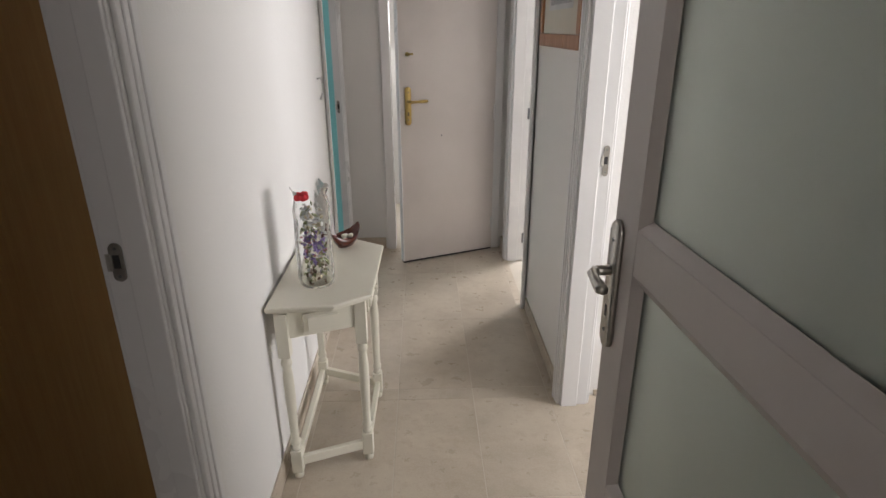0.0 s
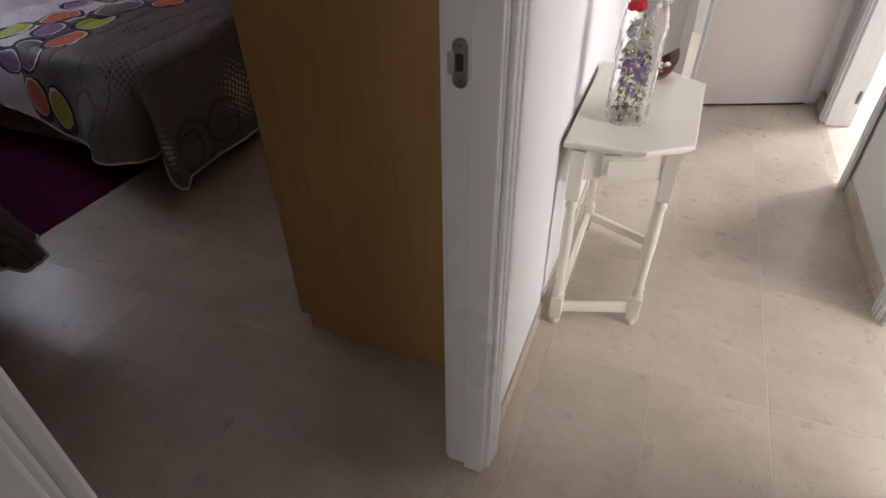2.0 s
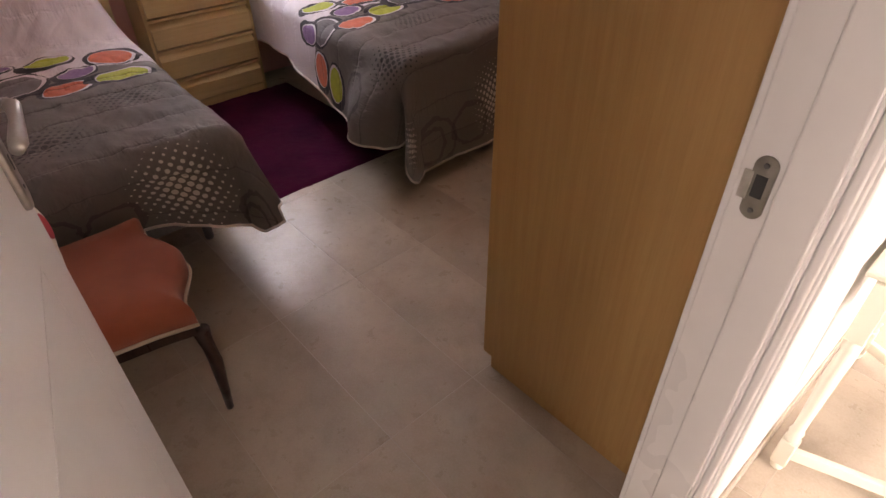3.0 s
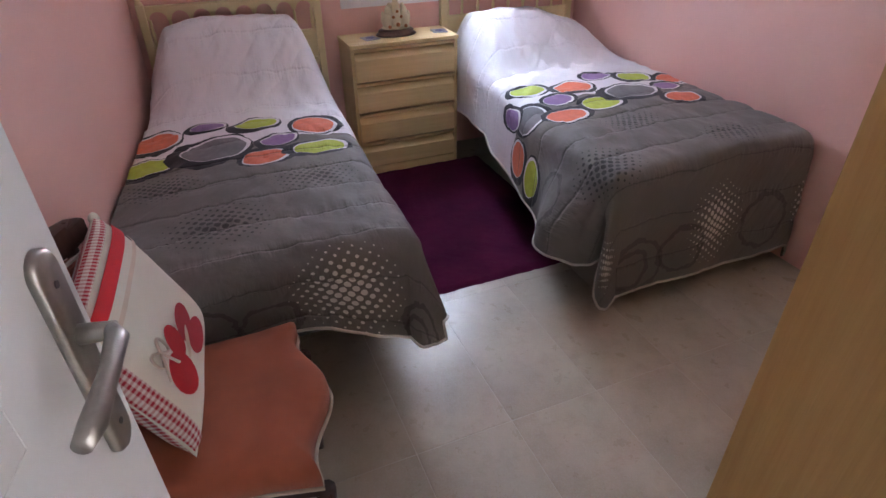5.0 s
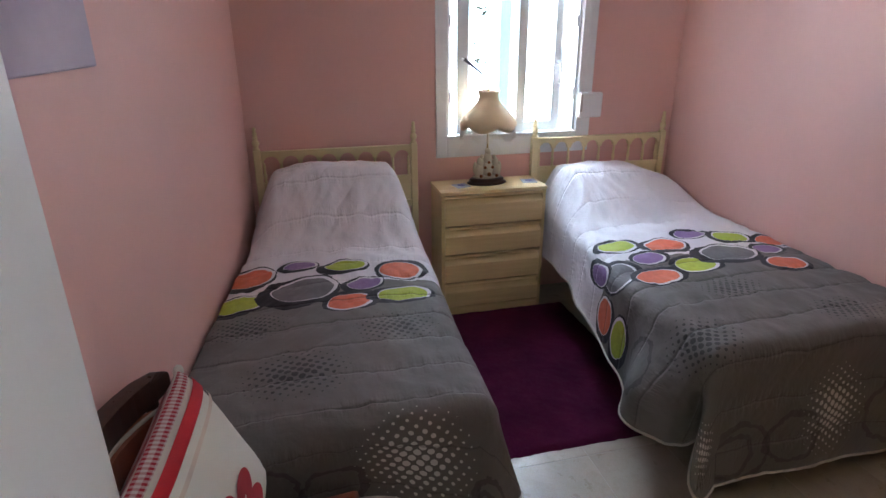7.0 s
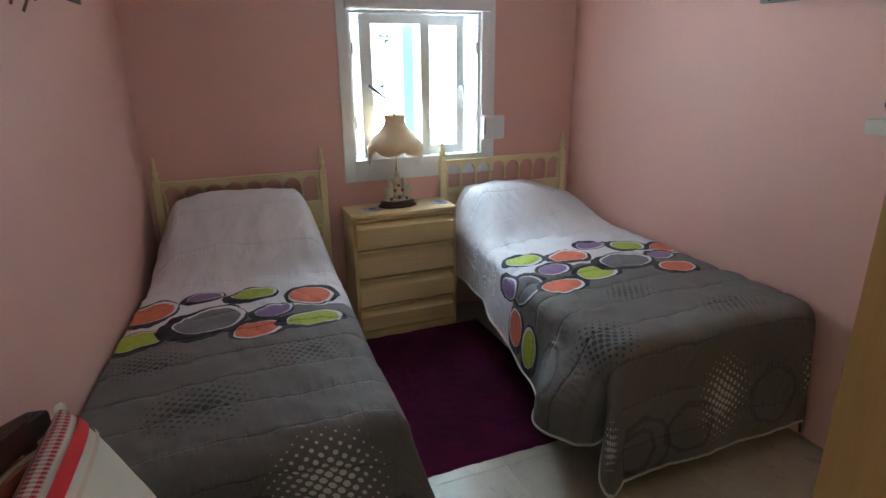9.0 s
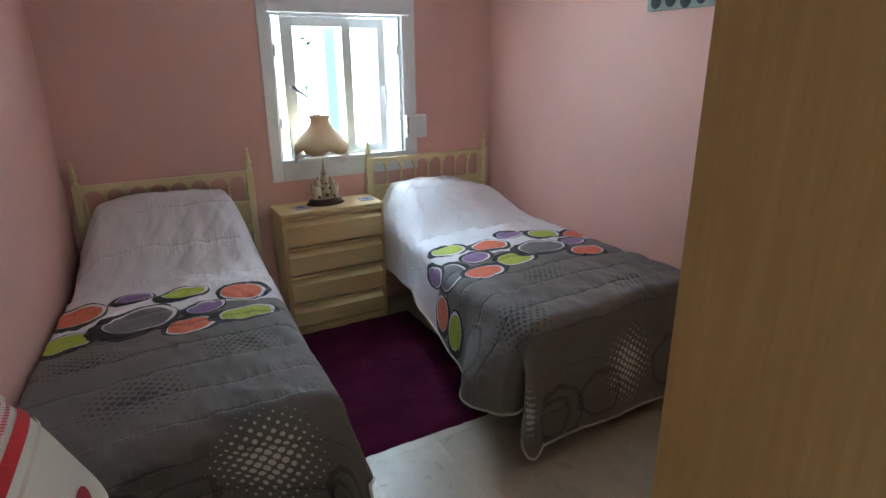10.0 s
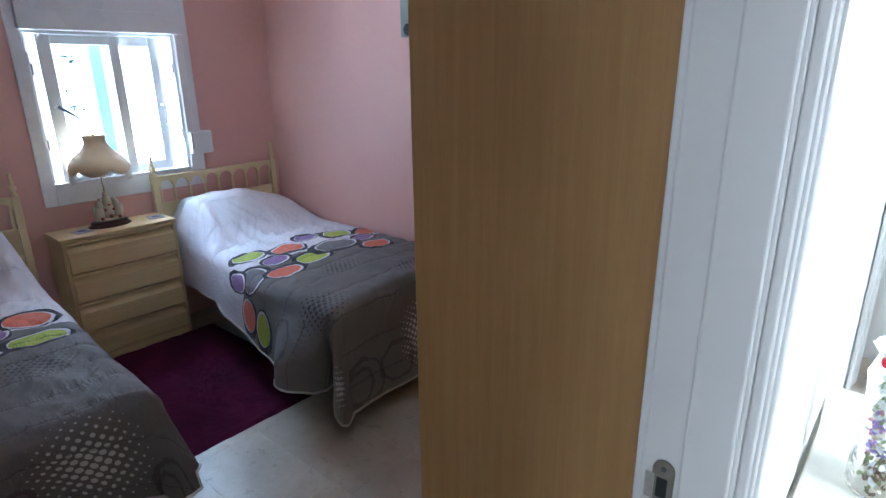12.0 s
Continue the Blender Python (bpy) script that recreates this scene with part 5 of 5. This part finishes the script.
def shrink(pts, d):
    return [((x - 0.0) * (1 - d / 0.34) if x > 0.01 else x, C.y + (y - C.y) * (1 - d / 0.32)) for x, y in pts]


part("top", prism(TOP, 0.690, 0.705, 0.005), M_CREAM, con)
part("top_moulding", prism(shrink(TOP, 0.008), 0.681, 0.6895, 0.0035), M_CREAM, con)
part("top_moulding", prism(shrink(TOP, 0.020), 0.6735, 0.6808, 0.003), M_CREAM, con)
LEGS = [(0.046, 1.619), (0.293, 1.706), (0.302, 2.098), (0.046, 2.206)]
prof = [(0.010, 0.0), (0.016, 0.004), (0.018, 0.016), (0.013, 0.026), (0.012, 0.030)]
shaft = [(0.017, 0.126), (0.0195, 0.132), (0.0145, 0.142), (0.0175, 0.152), (0.0195, 0.160), (0.0145, 0.172), (0.0155, 0.25), (0.0185, 0.36), (0.0175, 0.43), (0.014, 0.468), (0.019, 0.480), (0.019, 0.490), (0.015, 0.500), (0.017, 0.510)]
for x, y in LEGS:
    leg = part("leg", turned(shaft, (x, y, 0), 14), M_CREAM, con, smooth=True)
    part("foot", turned(prof, (x, y, 0), 14), M_CREAM, leg, smooth=True)
    part("foot_block", box(bmesh.new(), (x - 0.020, y - 0.020, 0.030), (x + 0.020, y + 0.020, 0.126), 0.004), M_CREAM, leg)
    part("top_block", box(bmesh.new(), (x - 0.020, y - 0.020, 0.510), (x + 0.020, y + 0.020, 0.6735), 0.002), M_CREAM, leg)


def bar(a, b, z0, z1, t, name, inset=0.019, bevel=0.003):
    a, b = Vector(a), Vector(b)
    d = (b - a).normalized()
    n = Vector((-d.y, d.x)) * t / 2
    a, b = a + d * inset, b - d * inset
    return part(name, prism([tuple(a - n), tuple(b - n), tuple(b + n), tuple(a + n)], z0, z1, bevel), M_CREAM, con)


for i, j in ((0, 1), (1, 2), (2, 3), (0, 3)):
    bar(LEGS[i], LEGS[j], 0.054, 0.090, 0.020, "stretcher")
    bar(LEGS[i], LEGS[j], 0.575, 0.6735, 0.014, "apron")
for (i, j), w in (((0, 1), 0.13), ((1, 2), 0.27), ((2, 3), 0.13)):
    a, b = Vector(LEGS[i]), Vector(LEGS[j])
    d = (b - a).normalized()
    n = Vector((d.y, -d.x))
    c = (a + b) / 2
    for off, hw, z0, z1, nm in ((0.014, w / 2, 0.590, 0.662, "drawer_front"), (0.021, w / 2 - 0.014, 0.602, 0.650, "raised_panel")):
        p = c + n * off
        part(nm, prism([tuple(p - d * hw - n * 0.0065), tuple(p + d * hw - n * 0.0065), tuple(p + d * hw + n * 0.0065), tuple(p - d * hw + n * 0.0065)], z0, z1, 0.003), M_CREAM, con)
part("knob", tube([(0.318, 1.902, 0.626), (0.341, 1.902, 0.626)], [0.006, 0.010], 10), M_CREAM, con, smooth=True)

# ---- potpourri bottle and bowl ----
bot = thing("potpourri_bottle", "clear cellophane wrapped bottle of potpourri with red flower on top", "decorative bottle", (0.141, 1.785, 0.705))
cell = Nodes("crinkled_cellophane")
M_CELL = cell.done(rgb((0.97, 0.98, 0.98)), 0.06, cell.noise(55, 4), 0.004, 0.7, Transmission_Weight=1.0, IOR=1.12)
bm, rings = oval([(0.001, 0.001), (0.056, 0.001), (0.061, 0.02), (0.061, 0.19), (0.057, 0.225), (0.062, 0.27), (0.052, 0.32), (0.066, 0.345)], 1, 1, 26)
for ring_i, ring in enumerate(rings):
    for i, v in enumerate(ring):
        k = 1 + (0.05 if 0 < ring_i < 4 else 0.16 if ring_i >= 4 else 0) * noise.noise(Vector((i * 0.9, ring_i * 1.3, 2.0)))
        v.co.x, v.co.y = v.co.x * k, v.co.y * k
        if ring_i >= 6:
            v.co.z += 0.022 * noise.noise(Vector((i * 0.7, 5.0, ring_i)))
part("wrapper", bm, M_CELL, bot, "crinkled clear cellophane", True)
rnd = random.Random(11)
POT = [paint("petal_violet", (0.30, 0.22, 0.48), 0.7, 0.2), paint("petal_moss", (0.28, 0.32, 0.14), 0.8, 0.2), paint("petal_bark", (0.22, 0.15, 0.10), 0.8, 0.2),
       paint("petal_sand", (0.66, 0.60, 0.42), 0.8, 0.2), paint("petal_rose", (0.60, 0.26, 0.28), 0.7, 0.2), paint("petal_grey", (0.62, 0.64, 0.62), 0.7, 0.2)]
heaps = [bmesh.new() for _ in POT]
for k in range(330):
    t, r = rnd.uniform(0, 2 * math.pi), 0.050 * math.sqrt(rnd.uniform(0.15, 1))
    z = rnd.uniform(0.010, 0.275)
    r *= 1 if z < 0.2 else 0.8
    if z < 0.09:
        kind = rnd.choice((1, 2, 2, 3, 5, 1))
    elif z < 0.18:
        kind = rnd.choice((0, 3, 4, 0, 5, 1))
    else:
        kind = rnd.choice((5, 5, 3, 1, 5))
    c = Vector((r * math.cos(t), r * math.sin(t), z))
    a = Vector([rnd.gauss(0, 1) for _ in range(3)]).normalized()
    b = a.cross(Vector([rnd.gauss(0, 1) for _ in range(3)])).normalized()
    s = rnd.uniform(0.007, 0.015)
    h = heaps[kind]
    v = [h.verts.new(c + p) for p in (a * s, b * s * 0.7, -a * s, -b * s * 0.7)]
    m = h.verts.new(c + a.cross(b) * s * 0.45)
    for i in range(4):
        h.faces.new((v[i], v[(i + 1) % 4], m))
    h.faces.new(v[::-1])
for h, m in zip(heaps, POT):
    tagged(part("dried_petals", h, m, bot), kind="stuff")
bm = bmesh.new()
for k in range(7):
    t = 2 * math.pi * k / 7
    bmesh.ops.create_uvsphere(bm, u_segments=10, v_segments=6, radius=1, matrix=Matrix.Translation((-0.022 + 0.012 * math.cos(t), -0.034 + 0.012 * math.sin(t), 0.318 + 0.004 * (k % 2))) @ Matrix.Diagonal((0.013, 0.013, 0.012, 1)))
part("red_flower", bm, M_RED, bot, "small red fabric flower", True)

bowl = thing("boat_bowl", "dark red-brown boat-shaped glazed bowl with white pebbles", "bowl", (0.200, 2.135, 0.705), 62)
bm = bmesh.new()
rings = []
for s, z in ((0.30, 0.0), (0.55, 0.006), (0.85, 0.026), (1.0, 0.050), (0.93, 0.048), (0.78, 0.026), (0.45, 0.010)):
    ring = []
    for i in range(28):
        t = 2 * math.pi * i / 28
        u = math.cos(t)
        ring.append(bm.verts.new((0.090 * s * u, 0.042 * s * math.sin(t) * (1 - 0.35 * u * u), z + 0.030 * s * u ** 4 * (1 if z > 0.02 else 0.2))))
    rings.append(ring)
for p, q in zip(rings, rings[1:]):
    for i in range(28):
        bm.faces.new((p[i], p[(i + 1) % 28], q[(i + 1) % 28], q[i]))
bm.faces.new(rings[0][::-1]), bm.faces.new(rings[-1])
part("shell", bm, paint("brown_glaze", (0.11, 0.028, 0.018), 0.15, 0.3, 20), bowl, smooth=True)
for k in range(9):
    bm = bmesh.new()
    bmesh.ops.create_uvsphere(bm, u_segments=10, v_segments=6, radius=1, matrix=Matrix.Translation((rnd.uniform(-0.04, 0.04), rnd.uniform(-0.015, 0.015), 0.034 + rnd.uniform(0, 0.014))) @ Matrix.Diagonal((0.012, 0.010, 0.008, 1)))
    part("pebble", bm, M_CREAM, bowl, smooth=True)

# ---- hallway picture and hook ----
hp = thing("framed_picture", "pencil drawing in varnished pine frame on the white hall wall", "picture")
fx0, fx1, fy0, fy1, fz0, fz1 = 1.085, 1.104, 2.115, 2.855, 1.455, 1.985
for a, b in (((fx0, fy0, fz0), (fx1, fy1, fz0 + 0.055)), ((fx0, fy0, fz1 - 0.055), (fx1, fy1, fz1)), ((fx0, fy0, fz0 + 0.0555), (fx1, fy0 + 0.055, fz1 - 0.0555)), ((fx0, fy1 - 0.055, fz0 + 0.0555), (fx1, fy1, fz1 - 0.0555))):
    part("frame", box(bmesh.new(), a, b, 0.005), M_PINEF, hp)
part("mount", boxes(((fx1 - 0.008, fy0 + 0.055, fz0 + 0.055), (fx1 - 0.006, fy1 - 0.055, fz1 - 0.055))), paint("cream_mount", (0.62, 0.58, 0.50), 0.7), hp)
part("drawing", boxes(((fx1 - 0.0095, fy0 + 0.16, fz0 + 0.15), (fx1 - 0.0082, fy1 - 0.16, fz1 - 0.13))), M_PAPER, hp)
strokes = bmesh.new()
for k in range(26):
    y = fy0 + 0.18 + k * 0.0145
    box(strokes, (fx1 - 0.0102, y, fz0 + 0.17), (fx1 - 0.0096, y + 0.003, fz0 + 0.19 + 0.05 * abs(math.sin(k * 1.7))))
part("pencil_strokes", strokes, paint("graphite", (0.10, 0.10, 0.11), 0.6), hp)

hook = thing("coat_hook", "small white metal hook on the hallway wall", "hook")
part("wire", tube([(-0.006, 2.93, 1.30), (0.012, 2.93, 1.305), (0.020, 2.93, 1.28), (0.018, 2.93, 1.23), (0.006, 2.93, 1.20)], 0.005, 8), M_GLOSS, hook, smooth=True)

# ---- floor tiles ----
TW, TL, G = 0.332, 0.655, 0.0024


def tile_mesh(w, l):
    bm = bmesh.new()
    e = 0.0009
    low = [bm.verts.new(p) for p in ((0, 0, -0.0014), (w, 0, -0.0014), (w, l, -0.0014), (0, l, -0.0014))]
    mid = [bm.verts.new(p) for p in ((0, 0, -e), (w, 0, -e), (w, l, -e), (0, l, -e))]
    top = [bm.verts.new(p) for p in ((e, e, 0), (w - e, e, 0), (w - e, l - e, 0), (e, l - e, 0))]
    bm.faces.new(top)
    for a, b in ((low, mid), (mid, top)):
        for i in range(4):
            bm.faces.new((a[i], a[(i + 1) % 4], b[(i + 1) % 4], b[i]))
    me = bpy.data.meshes.new("tile")
    bm.to_mesh(me)
    bm.free()
    me.materials.append(M_TILE)
    return me


cache = {}


def tiles(x0, x1, y0, y1, ox, oy, px, py):
    i0, j0 = math.floor((x0 - ox) / px), math.floor((y0 - oy) / py)
    for i in range(i0, math.ceil((x1 - ox) / px)):
        for j in range(j0, math.ceil((y1 - oy) / py)):
            a, b = max(x0, ox + i * px + G / 2), min(x1, ox + (i + 1) * px - G / 2)
            c, d = max(y0, oy + j * py + G / 2), min(y1, oy + (j + 1) * py - G / 2)
            if b - a < 0.01 or d - c < 0.01:
                continue
            key = (round(b - a, 4), round(d - c, 4))
            if key not in cache:
                cache[key] = tile_mesh(*key)
            ob = new("tile", cache[key])
            ob.location = (a, c, 0)
            ob.parent = floor


tiles(-0.007, 1.104, -0.15, 0.6, 0.390, 0.165, 0.3345, 0.6595)
tiles(-0.007, 2.9, 0.6, 2.066, 0.390, 0.165, 0.3345, 0.6595)
tiles(-0.007, 1.104, 2.066, 3.949, 0.390, 0.165, 0.3345, 0.6595)
tiles(BACK, -0.0085, -0.05, RIGHT, -2.050, 0.219, TL, TW)
